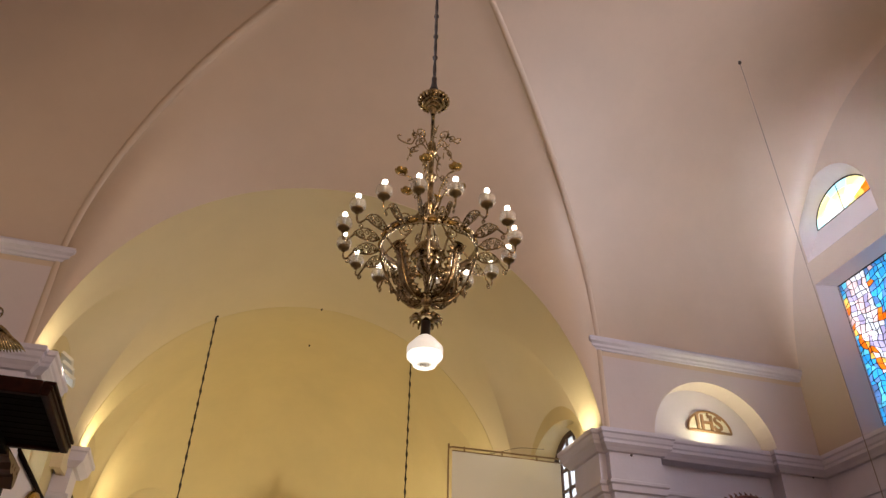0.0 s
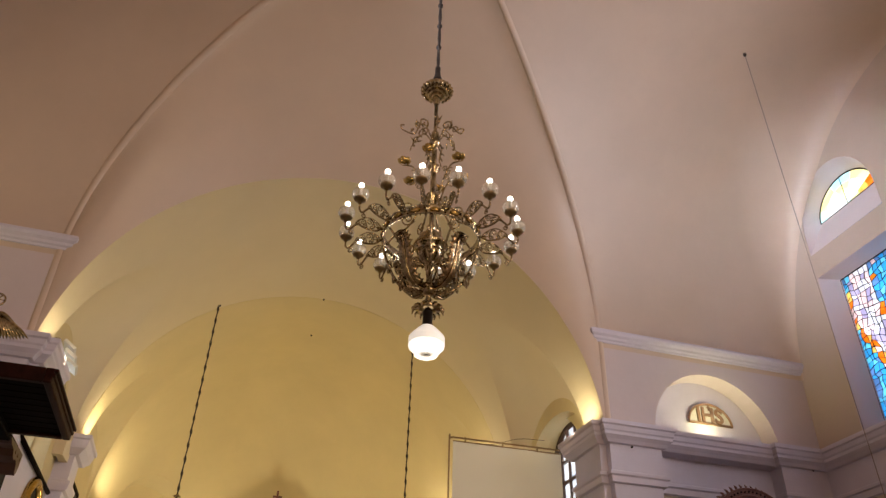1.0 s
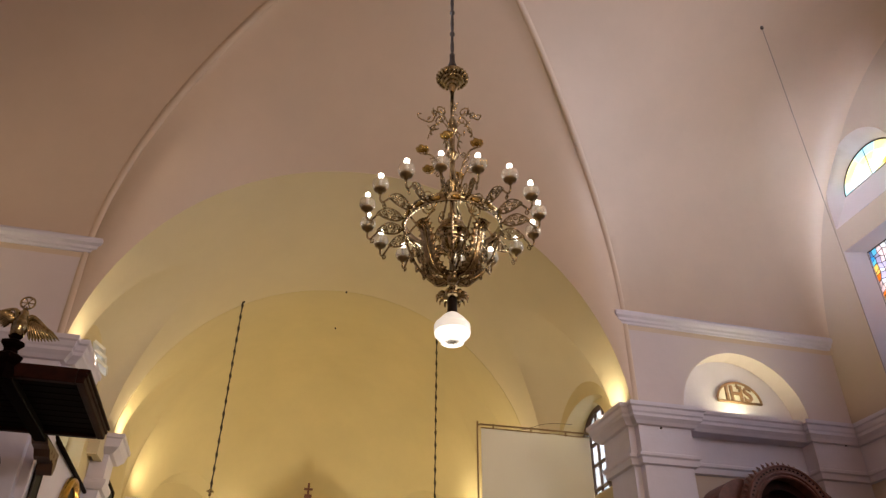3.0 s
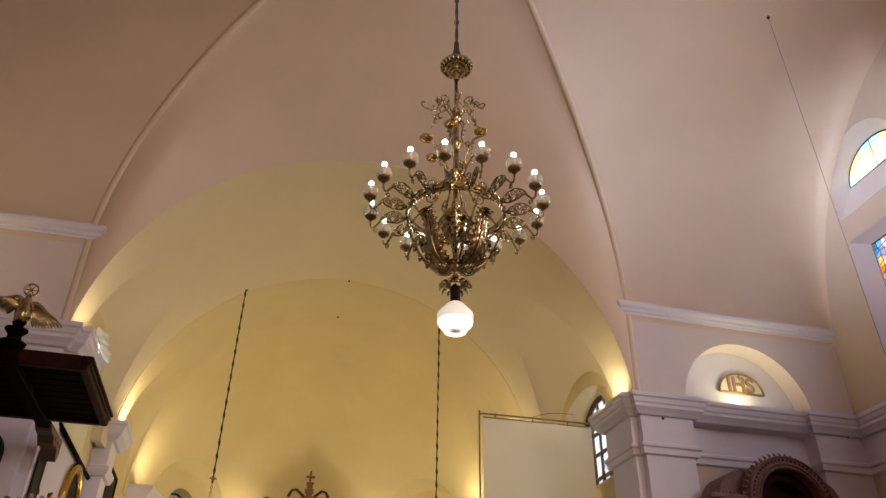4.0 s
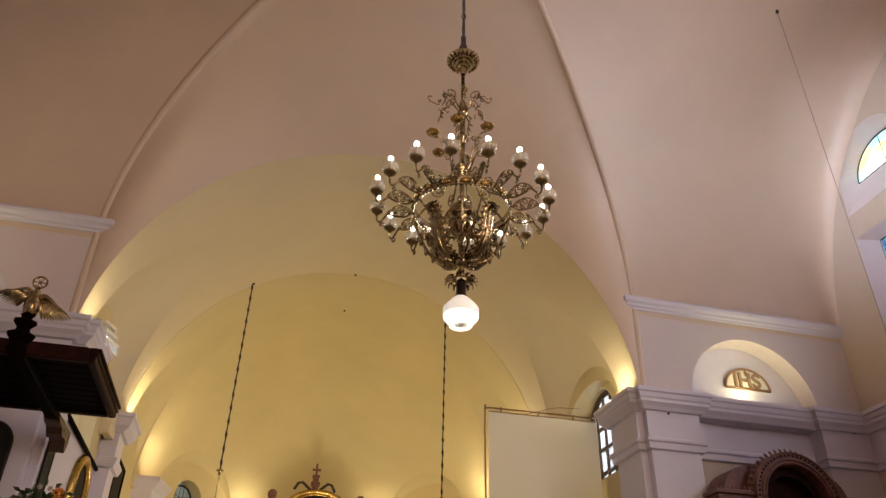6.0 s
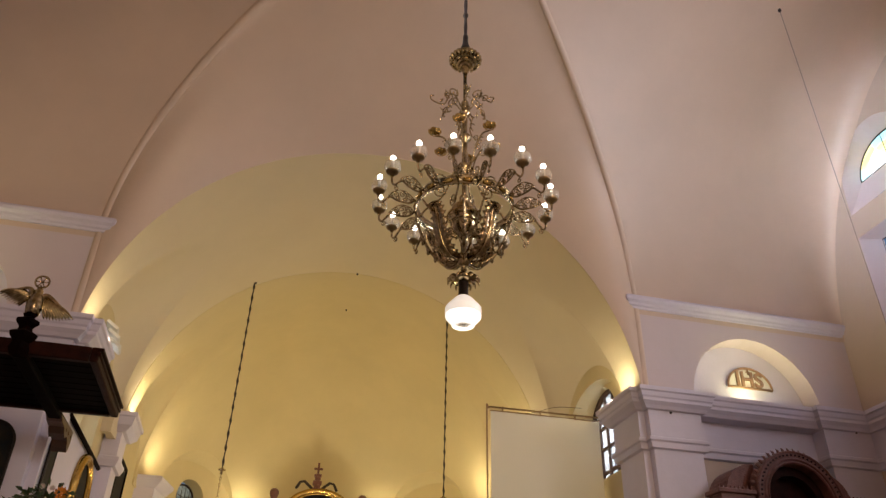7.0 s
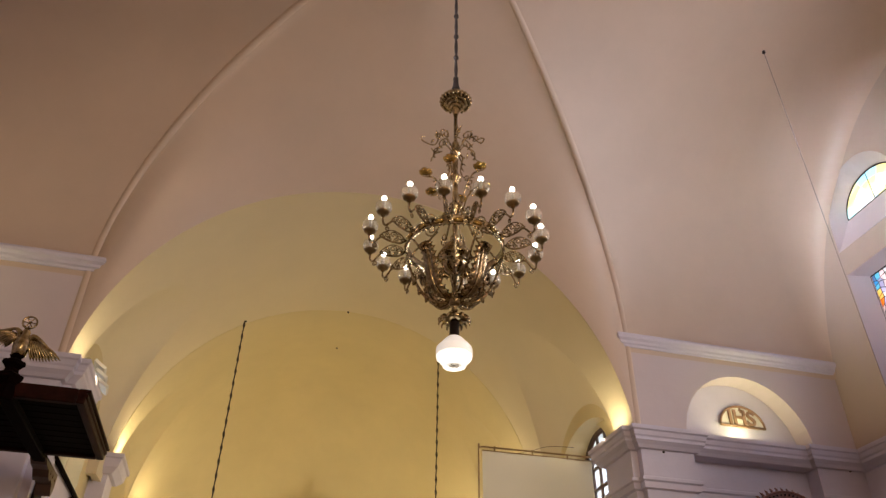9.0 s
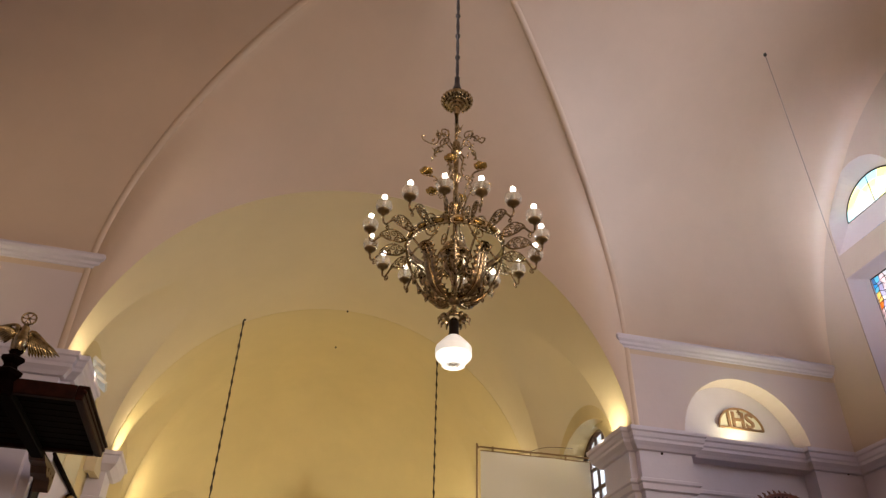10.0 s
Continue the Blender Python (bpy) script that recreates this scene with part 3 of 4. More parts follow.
# apse windows with round leaded lights
# opaque panes; the daylight through the glass is put into their pale colour
LEADED = material("leaded_light", (0.52, 0.66, 0.80), 0.15, second=(0.12, 0.18, 0.30), scale=14)
for k, ang in enumerate((139, 41)):
    a = radians(ang)
    w = group(f"window_{k + 5}", "small round-headed leaded window in the apse", "window", kind="structure")
    w.matrix_world = Matrix.Translation((CX + 3.34 * math.cos(a), AY + 3.34 * math.sin(a), 4.36)) @ Matrix.Rotation(a - math.pi / 2, 4, "Z")
    bm = bmesh.new()
    vs = [bm.verts.new((u, 0, v)) for u, v in arched(-0.27, 0.27, 0, 0.6, 0.27, 14)]
    bm.faces.new(vs)
    part("pane", bm, LEADED, w, "pale blue leaded glass")
    bm = bmesh.new()
    tube(bm, [(u, -0.01, v) for u, v in arched(-0.28, 0.28, 0, 0.6, 0.28, 14)], 0.022, 6)
    for d in range(7):
        tube(bm, [(-0.25, -0.012, 0.06 + d * 0.09), (0.25, -0.012, 0.06 + d * 0.09 + 0.10)], 0.005, 4)
        tube(bm, [(-0.25, -0.012, 0.16 + d * 0.09), (0.25, -0.012, 0.16 + d * 0.09 - 0.10)], 0.005, 4)
    for u in (-0.16, -0.05, 0.05, 0.16):
        tube(bm, [(u, -0.012, 0.0), (u, -0.012, 0.82)], 0.005, 4)
    part("lead_came", bm, IRON, w)

# ---------------------------------------------------------------- chandelier
AX = (0.0, 0.0, 0.0)
ch = group("chandelier", "large aged brass chandelier with sixteen lit bulbs in glass cups", "chandelier", (CX, CY, 3.75))
Z0 = 3.75


def zz(prof):
    return [(r, z - Z0) for r, z in prof]


bm = bmesh.new()
knots = [6.52 + 0.285 * k for k in range(10)]
prof = [(0.011, 6.36)]
for z in knots:
    prof += [(0.011, z - 0.03), (0.022, z - 0.012), (0.024, z), (0.022, z + 0.012), (0.012, z + 0.03), (0.017, z + 0.12)]
prof += [(0.012, 9.40)]
lathe(bm, zz(prof), 10)
part("suspension_rod", bm, IRON, ch, "dark knotted hanging rod", True)
bm = bmesh.new()
lathe(bm, zz([(0.013, 6.56), (0.024, 6.54), (0.022, 6.50), (0.026, 6.45), (0.040, 6.40), (0.044, 6.375), (0.036, 6.352), (0.018, 6.335), (0.0, 6.33)]), 16)
part("bell", bm, IRON, ch, "small dark bell cap", True)
bm = bmesh.new()
lathe(bm, zz([(0.0, 6.335), (0.05, 6.33), (0.09, 6.315), (0.118, 6.29), (0.126, 6.268), (0.120, 6.25), (0.100, 6.243), (0.098, 6.226), (0.090, 6.220), (0.078, 6.219), (0.075, 6.199), (0.068, 6.193),
              (0.056, 6.192), (0.053, 6.172), (0.046, 6.166), (0.034, 6.165), (0.030, 6.135), (0.020, 6.10), (0.0, 6.10)]), 40)
part("canopy", bm, BRASS, ch, "stepped brass canopy with a shell edge")
for k in range(22):
    bm = bmesh.new()
    a = 2 * math.pi * k / 22
    tube(bm, turned(zz([(0.110, 6.225), (0.126, 6.245), (0.130, 6.265), (0.118, 6.28)]), a, AX), [0.009, 0.012, 0.011, 0.006], 6)
    part("shell_tip", bm, BRASS, ch, smooth=True)
bm = bmesh.new()
lathe(bm, zz([(0.016, 6.15), (0.016, 5.80), (0.03, 5.78), (0.035, 5.74), (0.03, 5.70), (0.045, 5.68), (0.045, 5.655), (0.022, 5.63), (0.02, 5.45), (0.045, 5.43),
              (0.052, 5.40), (0.03, 5.375), (0.022, 5.34), (0.022, 5.16), (0.05, 5.14), (0.055, 5.10), (0.03, 5.07), (0.035, 5.0), (0.02, 4.98), (0.018, 4.86),
              (0.035, 4.84), (0.03, 4.80), (0.012, 4.78)]), 20)
part("stem", bm, BRASS, ch, "turned brass stem", True)
# tendrils of the upper crown
for k in range(6):
    a = 2 * math.pi * k / 6 + 0.35
    bm = bmesh.new()
    far = 0.33 if k == 3 else (0.25 if k % 2 else 0.20)
    dip = 0.06 if k == 3 else 0.0
    tube(bm, turned(smooth_line([(p[0], p[1], 0) for p in zz([(0.03, 5.70), (0.09, 5.80), (0.15, 5.79), (0.20, 5.72 - dip), (far - 0.02, 5.70 - dip), (far, 5.735 - dip), (far - 0.03, 5.755 - dip)])], 5), a, AX),
         0.006, 6)
    sp = spiral(0.10, 5.83 - Z0, 0.055, -1.2, 1.3, 14)
    tube(bm, turned(sp, a, AX), 0.006, 5)
    sp = spiral(0.17, 5.76 - Z0, 0.038, 2.4, -1.2, 12)
    tube(bm, turned(sp, a, AX), 0.0055, 5)
    tube(bm, turned(smooth_line([(p[0], p[1], 0) for p in zz([(0.03, 5.66), (0.065, 5.60), (0.05, 5.52), (0.07, 5.46)])], 4), a, AX), 0.006, 5)
    for r_, z_, dr, dz, ds in ((0.08, 5.80, 0.02, 0.05, 0.02), (0.13, 5.80, 0.03, 0.04, -0.02), (0.18, 5.75, 0.03, 0.035, 0.02), (0.21, 5.71, 0.02, -0.035, -0.01), (0.12, 5.74, 0.02, -0.04, 0.02), (0.06, 5.60, 0.03, -0.03, -0.01)):
        tube(bm, turned([(r_, z_ - Z0), (r_ + dr * 0.6, z_ - Z0 + dz * 0.5, ds), (r_ + dr, z_ - Z0 + dz, ds * 1.6)], a, AX), [0.006, 0.013, 0.002], 5, 0.5)
    part("scroll", bm, BRASS, ch, "curling leafy tendril", True)
# roses on curved stalks
for k in range(6):
    a = 2 * math.pi * k / 6 + radians(-90 - 14.9 - 10)
    bm = bmesh.new()
    tube(bm, turned(smooth_line([(p[0], p[1], 0) for p in zz([(0.02, 5.02), (0.06, 5.10), (0.10, 5.25), (0.17, 5.36), (0.235, 5.36)])], 5), a, AX), 0.007, 6)
    tube(bm, turned(spiral(0.15, 5.30 - Z0, 0.04, 0.6, 1.2, 12), a, AX), 0.005, 5)
    tube(bm, turned(spiral(0.11, 5.35 - Z0, 0.03, 2.6, -1.2, 12), a, AX), 0.005, 5)
    stalk = part("stalk", bm, BRASS, ch, "bent brass stalk", True)
    bm = bmesh.new()
    cen = turned(zz([(0.245, 5.39)]), a, AX)[0]
    for ring, (n, rr, h) in enumerate(((6, 0.062, 0.0), (5, 0.040, 0.006), (3, 0.018, 0.010))):
        for i in range(n):
            b = 2 * math.pi * i / n + ring * 0.6
            bmesh.ops.create_uvsphere(bm, u_segments=8, v_segments=5, radius=0.5, matrix=Matrix.Translation((cen[0] + rr * 0.6 * math.cos(b), cen[1] + rr * 0.6 * math.sin(b), cen[2] + h))
                                      @ Matrix.Rotation(b, 4, "Z") @ Matrix.Rotation(0.75, 4, "Y") @ Matrix.Diagonal((0.008, 0.052, 0.05, 1)))
    part("rose", bm, GOLD, stalk, "gilt brass rose", True)
# crown ring: band with rims and bosses
RZ = 4.74 - Z0
bm = bmesh.new()
lathe(bm, [(0.345, RZ - 0.03), (0.352, RZ - 0.036), (0.366, RZ - 0.03), (0.360, RZ - 0.02), (0.358, RZ + 0.02), (0.368, RZ + 0.03), (0.362, RZ + 0.042), (0.345, RZ + 0.04),
           (0.345, RZ - 0.03)], 64)
ring = part("crown_ring", bm, BRASS, ch, "wide brass hoop with bosses", True)
for k in range(16):
    a = 2 * math.pi * (k + 0.5) / 16
    bm = bmesh.new()
    bmesh.ops.create_uvsphere(bm, u_segments=8, v_segments=6, radius=0.5, matrix=Matrix.Translation((0.362 * math.cos(a), 0.362 * math.sin(a), RZ))
                              @ Matrix.Rotation(a, 4, "Z") @ Matrix.Diagonal((0.024, 0.075, 0.036, 1)))
    part("boss", bm, GOLD, ring, smooth=True)
for k in range(64):
    if k == 0:
        bm = bmesh.new()
    a = 2 * math.pi * k / 64
    bmesh.ops.create_cone(bm, cap_ends=True, segments=5, radius1=0.009, radius2=0.002, depth=0.022,
                          matrix=Matrix.Translation((0.356 * math.cos(a), 0.356 * math.sin(a), RZ - 0.043)) @ Matrix.Rotation(math.pi, 4, "X"))
tagged(part("fringe", bm, BRASS, ring), "small toothed brass fringe", kind="stuff")
# rods from the ring up to the stem
for k in range(8):
    a = 2 * math.pi * k / 8 + 0.2
    bm = bmesh.new()
    tube(bm, turned(smooth_line([(p[0], p[1], 0) for p in zz([(0.345, 4.74), (0.30, 4.80), (0.20, 4.86), (0.12, 4.98), (0.06, 5.10), (0.03, 5.14)])], 5), a, AX), 0.008, 6)
    tube(bm, turned(spiral(0.19, 4.95 - Z0, 0.06, 3.6, 1.5, 18), a, AX), 0.0065, 5)
    part("ring_stay", bm, BRASS, ch, "scrolled brass stay", True)
# plain rods from the ring down to the foot of the urn
for k in range(4):
    a = radians(-90 - 14.9 + 28) + math.pi / 2 * k
    bm = bmesh.new()
    tube(bm, turned(smooth_line([(p[0], p[1], 0) for p in zz([(0.345, 4.715), (0.26, 4.62), (0.15, 4.46), (0.05, 4.34)])], 4), a, AX), 0.0075, 6)
    part("stay_rod", bm, BRASS, ch, "plain brass rod", True)
# urn in the middle
bm = bmesh.new()
lathe(bm, [(r, z - Z0 + 0.055) for r, z in ([(0.0, 4.80), (0.03, 4.79), (0.035, 4.76), (0.02, 4.745), (0.05, 4.73), (0.085, 4.70), (0.098, 4.665), (0.098, 4.64), (0.122, 4.63), (0.128, 4.605), (0.115, 4.59),
              (0.095, 4.58), (0.10, 4.55), (0.085, 4.50), (0.055, 4.46), (0.03, 4.44), (0.035, 4.41), (0.02, 4.39), (0.022, 4.26), (0.0, 4.25)])], 32)
urn = part("urn", bm, BRASS, ch, "polished brass urn with a beaded rim", True)
bm = bmesh.new()
for k in range(40):
    a = 2 * math.pi * k / 40
    bmesh.ops.create_icosphere(bm, subdivisions=1, radius=0.007, matrix=Matrix.Translation((0.126 * math.cos(a), 0.126 * math.sin(a), 4.66 - Z0)))
tagged(part("beading", bm, GOLD, urn, smooth=True), "row of small beads", kind="stuff")
# basket: four leafy arms, and four plain ones between them
FRONT = radians(-90 - 14.9)
for k in range(4):
    a = FRONT + math.pi / 2 * k
    bm = bmesh.new()
    line = smooth_line([(p[0], p[1], 0) for p in zz([(0.03, 4.30), (0.09, 4.275), (0.17, 4.30), (0.245, 4.38), (0.30, 4.50), (0.34, 4.62), (0.355, 4.70)])], 6)
    tube(bm, turned(line, a, AX), [0.016 - 0.009 * i / len(line) for i in range(len(line))], 7)
    for q, dr, dz in ((8, 0.015, -0.02), (13, 0.028, -0.015), (17, 0.03, -0.008), (21, 0.03, 0.0)):
        p = line[q]
        for sgn in (-1, 1):
            tube(bm, turned([(p[0], p[1]), (p[0] + dr * 0.7, p[1] + dz, sgn * 0.015), (p[0] + dr, p[1] + dz + 0.016, sgn * 0.024)], a, AX), [0.012, 0.011, 0.003], 5)
    part("basket_arm", bm, LEAFBRASS, ch, "curved brass arm of the basket", True)
for k in range(4):
    a = FRONT + math.pi / 2 * (k + 0.5)
    bm = bmesh.new()
    leaf = smooth_line([(p[0], p[1], 0) for p in zz([(0.05, 4.285), (0.13, 4.285), (0.20, 4.34), (0.245, 4.44), (0.265, 4.54), (0.295, 4.61), (0.34, 4.605), (0.34, 4.565)])], 6)
    n = len(leaf)
    for sgn in (-1, 1):
        rows = []
        for i in range(n):
            f = i / (n - 1)
            half = (0.082 * math.sin(math.pi * min(1, f * 0.86 + 0.14)) ** 0.7 + 0.006) * (0.78 + 0.22 * math.cos(i * 2.1))
            p = leaf[i]
            rows.append(turned([(p[0], p[1], 0), (p[0] + 0.012, p[1] + 0.006, sgn * half * 0.55), (p[0] - 0.006, p[1] + 0.020, sgn * half)], a, AX)
                        + turned([(p[0] - 0.012, p[1] + 0.022, sgn * half * 0.9), (p[0] - 0.004, p[1] + 0.012, sgn * half * 0.5), (p[0] - 0.010, p[1] + 0.006, 0)], a, AX))
        grid(bm, rows, True)
    tube(bm, turned(leaf, a, AX), [0.013 - 0.007 * i / n for i in range(n)], 6)
    tube(bm, turned(spiral(0.325, 4.585 - Z0, 0.03, 1.6, -1.2, 12), a, AX), 0.009, 6)
    part("acanthus_leaf", bm, LEAFBRASS, ch, "broad serrated acanthus leaf", True)
    for c in (-0.085, 0.085):
        bm = bmesh.new()
        b = FRONT + math.pi / 2 * k + (0.42 if c > 0 else -0.42)
        for j, (rr, z_) in enumerate(((0.235, 4.40),)):
            sp = spiral(0.0, 0.0, 0.034, 1.0 + 2 * j, 1.4, 12)
            tube(bm, [(rr * math.cos(b) - q[0] * math.sin(b), rr * math.sin(b) + q[0] * math.cos(b), z_ - Z0 + q[1]) for q in sp], 0.007, 5)
        part("filigree", bm, BRASS, ch, "open filigree of the basket", True)
bm = bmesh.new()
lathe(bm, zz([(0.0, 4.33), (0.055, 4.31), (0.06, 4.28), (0.03, 4.25), (0.014, 4.235), (0.026, 4.22), (0.014, 4.205), (0.03, 4.19), (0.06, 4.165), (0.09, 4.145), (0.085, 4.13),
              (0.03, 4.12), (0.0, 4.12)]), 24)
hub = part("hub", bm, BRASS, ch, "bottom hub and leafy drip plate", True)
for k in range(14):
    a = 2 * math.pi * k / 14
    bm = bmesh.new()
    tube(bm, turned(zz([(0.05, 4.158), (0.085, 4.152), (0.107, 4.136), (0.110, 4.112)]), a, AX), [0.016, 0.022, 0.018, 0.007], 6, 0.4)
    part("leaf_tip", bm, BRASS, hub, smooth=True)
bm = bmesh.new()
lathe(bm, zz([(0.0, 4.125), (0.034, 4.12), (0.034, 4.02), (0.042, 4.015), (0.042, 4.0), (0.0, 4.0)]), 20)
part("socket", bm, IRON, ch, "black lamp socket", True)
bm = bmesh.new()
lathe(bm, zz([(0.036, 4.01), (0.05, 4.0), (0.066, 3.985), (0.118, 3.925), (0.1225, 3.915), (0.1225, 3.872), (0.118, 3.866), (0.03, 3.866), (0.036, 4.01)]), 40)
part("globe", bm, GLOBE, ch, "white opal glass shade")
bm = bmesh.new()
lathe(bm, zz([(0.119, 3.8655), (0.1215, 3.862), (0.119, 3.848), (0.09, 3.815), (0.08, 3.808), (0.078, 3.79), (0.066, 3.784), (0.058, 3.80), (0.057, 3.806), (0.112, 3.85), (0.119, 3.8655)]), 40)
bowl = part("bowl", bm, BOWL, ch, "bright lower bowl of the shade")
bm = bmesh.new()
lathe(bm, zz([(0.0565, 3.8065), (0.03, 3.812), (0.0, 3.813)]), 24)
part("opening", bm, GLOBE, bowl, "dimmer opening under the lamp")
bm = bmesh.new()
for k in range(6):
    a = math.pi * k / 6
    tube(bm, [(0.056 * math.cos(a), 0.056 * math.sin(a), 3.796 - Z0), (-0.056 * math.cos(a), -0.056 * math.sin(a), 3.796 - Z0)], 0.0022, 4)
tube(bm, [(0.03 * math.cos(2 * math.pi * k / 16), 0.03 * math.sin(2 * math.pi * k / 16), 3.796 - Z0) for k in range(17)], 0.0025, 4)
part("grille", bm, SHEET, bowl, "thin wire grille")
# sixteen arms
for k in range(16):
    a = radians(-90 - 14.9 - 7) + 2 * math.pi * k / 16
    bm = bmesh.new()
    tube(bm, turned(smooth_line([(p[0], p[1], 0) for p in zz([(0.365, 4.74), (0.42, 4.705), (0.50, 4.715), (0.55, 4.735), (0.585, 4.70), (0.612, 4.672), (0.634, 4.69), (0.637, 4.745)])], 5), a, AX), 0.0075, 6)
    # filigree leaf: an outline with curls inside
    out = []
    for i in range(21):
        b = math.pi * i / 20
        out.append((0.375 + 0.19 * i / 20, 4.742 - Z0 + 0.066 * math.sin(b) ** 0.8))
    tube(bm, turned(out, a, AX), 0.0048, 5)
    for cx_, cz_, r_, a_, t_ in ((0.415, 4.758, 0.028, 1.0, 1.5), (0.462, 4.772, 0.030, 4.0, -1.5), (0.512, 4.762, 0.026, 0.6, 1.4), (0.44, 4.728, 0.020, 5.0, 1.3), (0.49, 4.732, 0.02, 2.0, -1.3), (0.545, 4.748, 0.018, 3.4, 1.3), (0.39, 4.735, 0.016, 0.2, -1.3)):
        tube(bm, turned(spiral(cx_, cz_ - Z0, r_, a_, t_, 14), a, AX), 0.0048, 5)
    tube(bm, turned(spiral(0.60, 4.65 - Z0, 0.022, 1.4, 1.2, 10), a, AX), 0.005, 5)
    arm = part("arm", bm, LEAFBRASS, ch, "filigree brass arm", True)
    c = turned(zz([(0.637, 4.745)]), a, AX)[0]
    bm = bmesh.new()
    lathe(bm, [(0.0, -0.012), (0.014, -0.01), (0.017, 0.004), (0.032, 0.010), (0.043, 0.020), (0.046, 0.030), (0.041, 0.034), (0.0, 0.03)], 20, c)
    part("dish", bm, DARKMETAL, arm, "dark bronze dish", True)
    bm = bmesh.new()
    lathe(bm, [(0.041, 0.034), (0.052, 0.040), (0.058, 0.050), (0.060, 0.072), (0.057, 0.082), (0.056, 0.094), (0.0535, 0.094), (0.0545, 0.081), (0.0575, 0.071), (0.0555, 0.052), (0.050, 0.043), (0.039, 0.038), (0.041, 0.034)], 24, c)
    cup = part("glass_cup", bm, GLASS, arm, "clear glass cup", True)
    bm = bmesh.new()
    lathe(bm, [(0.0, 0.03), (0.013, 0.032), (0.012, 0.126), (0.010, 0.131), (0.0, 0.132)], 10, c)
    part("candle_tube", bm, SHEET, arm, "white candle tube", True)
    bm = bmesh.new()
    lathe(bm, [(0.0, 0.128), (0.010, 0.131), (0.0165, 0.139), (0.0185, 0.149), (0.0165, 0.159), (0.010, 0.166), (0.0, 0.168)], 16, c)
    part("bulb", bm, BULB, arm, "lit round bulb", True)

# ---------------------------------------------------------------- hung from the vaults
for x, y, top, low in ((-0.50, 10.92, 7.34, 4.40), (2.76, 11.3, 7.36, 4.36)):
    cab = group("hanging_cable", "twisted dark cable with knots hanging from the arch", "cable", (x, y, low - 0.8), "hanging cables")
    h0 = low - 0.8
    n = int((top - low) / 0.018)
    bm = bmesh.new()
    line, rad = [], []
    for i in range(n + 1):
        z = low + (top - low) * i / n
        ph = (i % 11) / 11
        line.append((0.002 * math.sin(i * 0.57), 0.002 * math.cos(i * 0.57), z - h0))
        rad.append(0.009 + 0.011 * math.exp(-((ph - 0.5) / 0.17) ** 2))
    tube(bm, line, rad, 7)
    part("cable", bm, IRON, cab, smooth=True)
    bm = bmesh.new()
    lathe(bm, [(0.0, low - h0 + 0.03), (0.018, low - h0 + 0.02), (0.020, low - h0), (0.05, low - h0 - 0.005), (0.05, low - h0 - 0.018), (0.016, low - h0 - 0.025), (0.02, low - h0 - 0.07), (0.0, low - h0 - 0.08)], 14)
    part("collar", bm, BRASS, cab, "small brass collar", True)
    bm = bmesh.new()
    for i in range(16):
        z = low - h0 - 0.09 - i * 0.042
        ax = Vector((1, 0, 0)) if i % 2 else Vector((0, 1, 0))
        tube(bm, [ax * 0.013 * math.cos(b) + Vector((0, 0, z + 0.026 * math.sin(b))) for b in (2 * math.pi * q / 10 for q in range(11))], 0.004, 5)
    part("chain", bm, BRASS, cab, "brass chain links", True)
    bm = bmesh.new()
    lathe(bm, [(0.0, top - h0 + 0.02), (0.035, top - h0 + 0.015), (0.03, top - h0), (0.0, top - h0 - 0.01)], 12)
    part("ceiling_hook", bm, IRON, cab, smooth=True)
for p in ((1.12, 12.34, 7.795), (1.12, 10.985, 7.80)):
    bm = bmesh.new()
    lathe(bm, [(0.0, 0.03), (0.016, 0.025), (0.015, -0.004), (0.008, -0.014), (0.0, -0.016)], 10)
    hk = tagged(part("hook_plate", bm, IRON, smooth=True), "small dark ceiling hook plate", "hook", "hook plates")
    hk.location = p
wire = group("stay_wire", "thin grey wire running from the vault down to the wall", "wire", (5.9, 5.67, 9.74))
bm = bmesh.new()
tube(bm, [Vector((0, 0, 0)).lerp(Vector((1.72, 1.46, -6.32)), i / 20) for i in range(21)], 0.005, 5)
part("strand", bm, material("wire_grey", (0.30, 0.24, 0.22), 0.5, 0.2), wire)
bm = bmesh.new()
lathe(bm, [(0.0, 0.03), (0.02, 0.03), (0.024, 0.0), (0.012, -0.02), (0.0, -0.03)], 10)
part("anchor", bm, IRON, wire, "small dark anchor", True)
for x, z in ((4.77, 4.77), (7.41, 4.79)):
    bm = bmesh.new()
    lathe(bm, [(0.0, 0.0), (0.016, 0.0), (0.014, 0.015), (0.0, 0.02)], 10)
    nl = tagged(part("nail", bm, IRON, smooth=True), "dark round nail head on the frieze", "nail", "frieze nails")
    nl.matrix_world = pose(x, 7.952, z, 90, 0, 0)

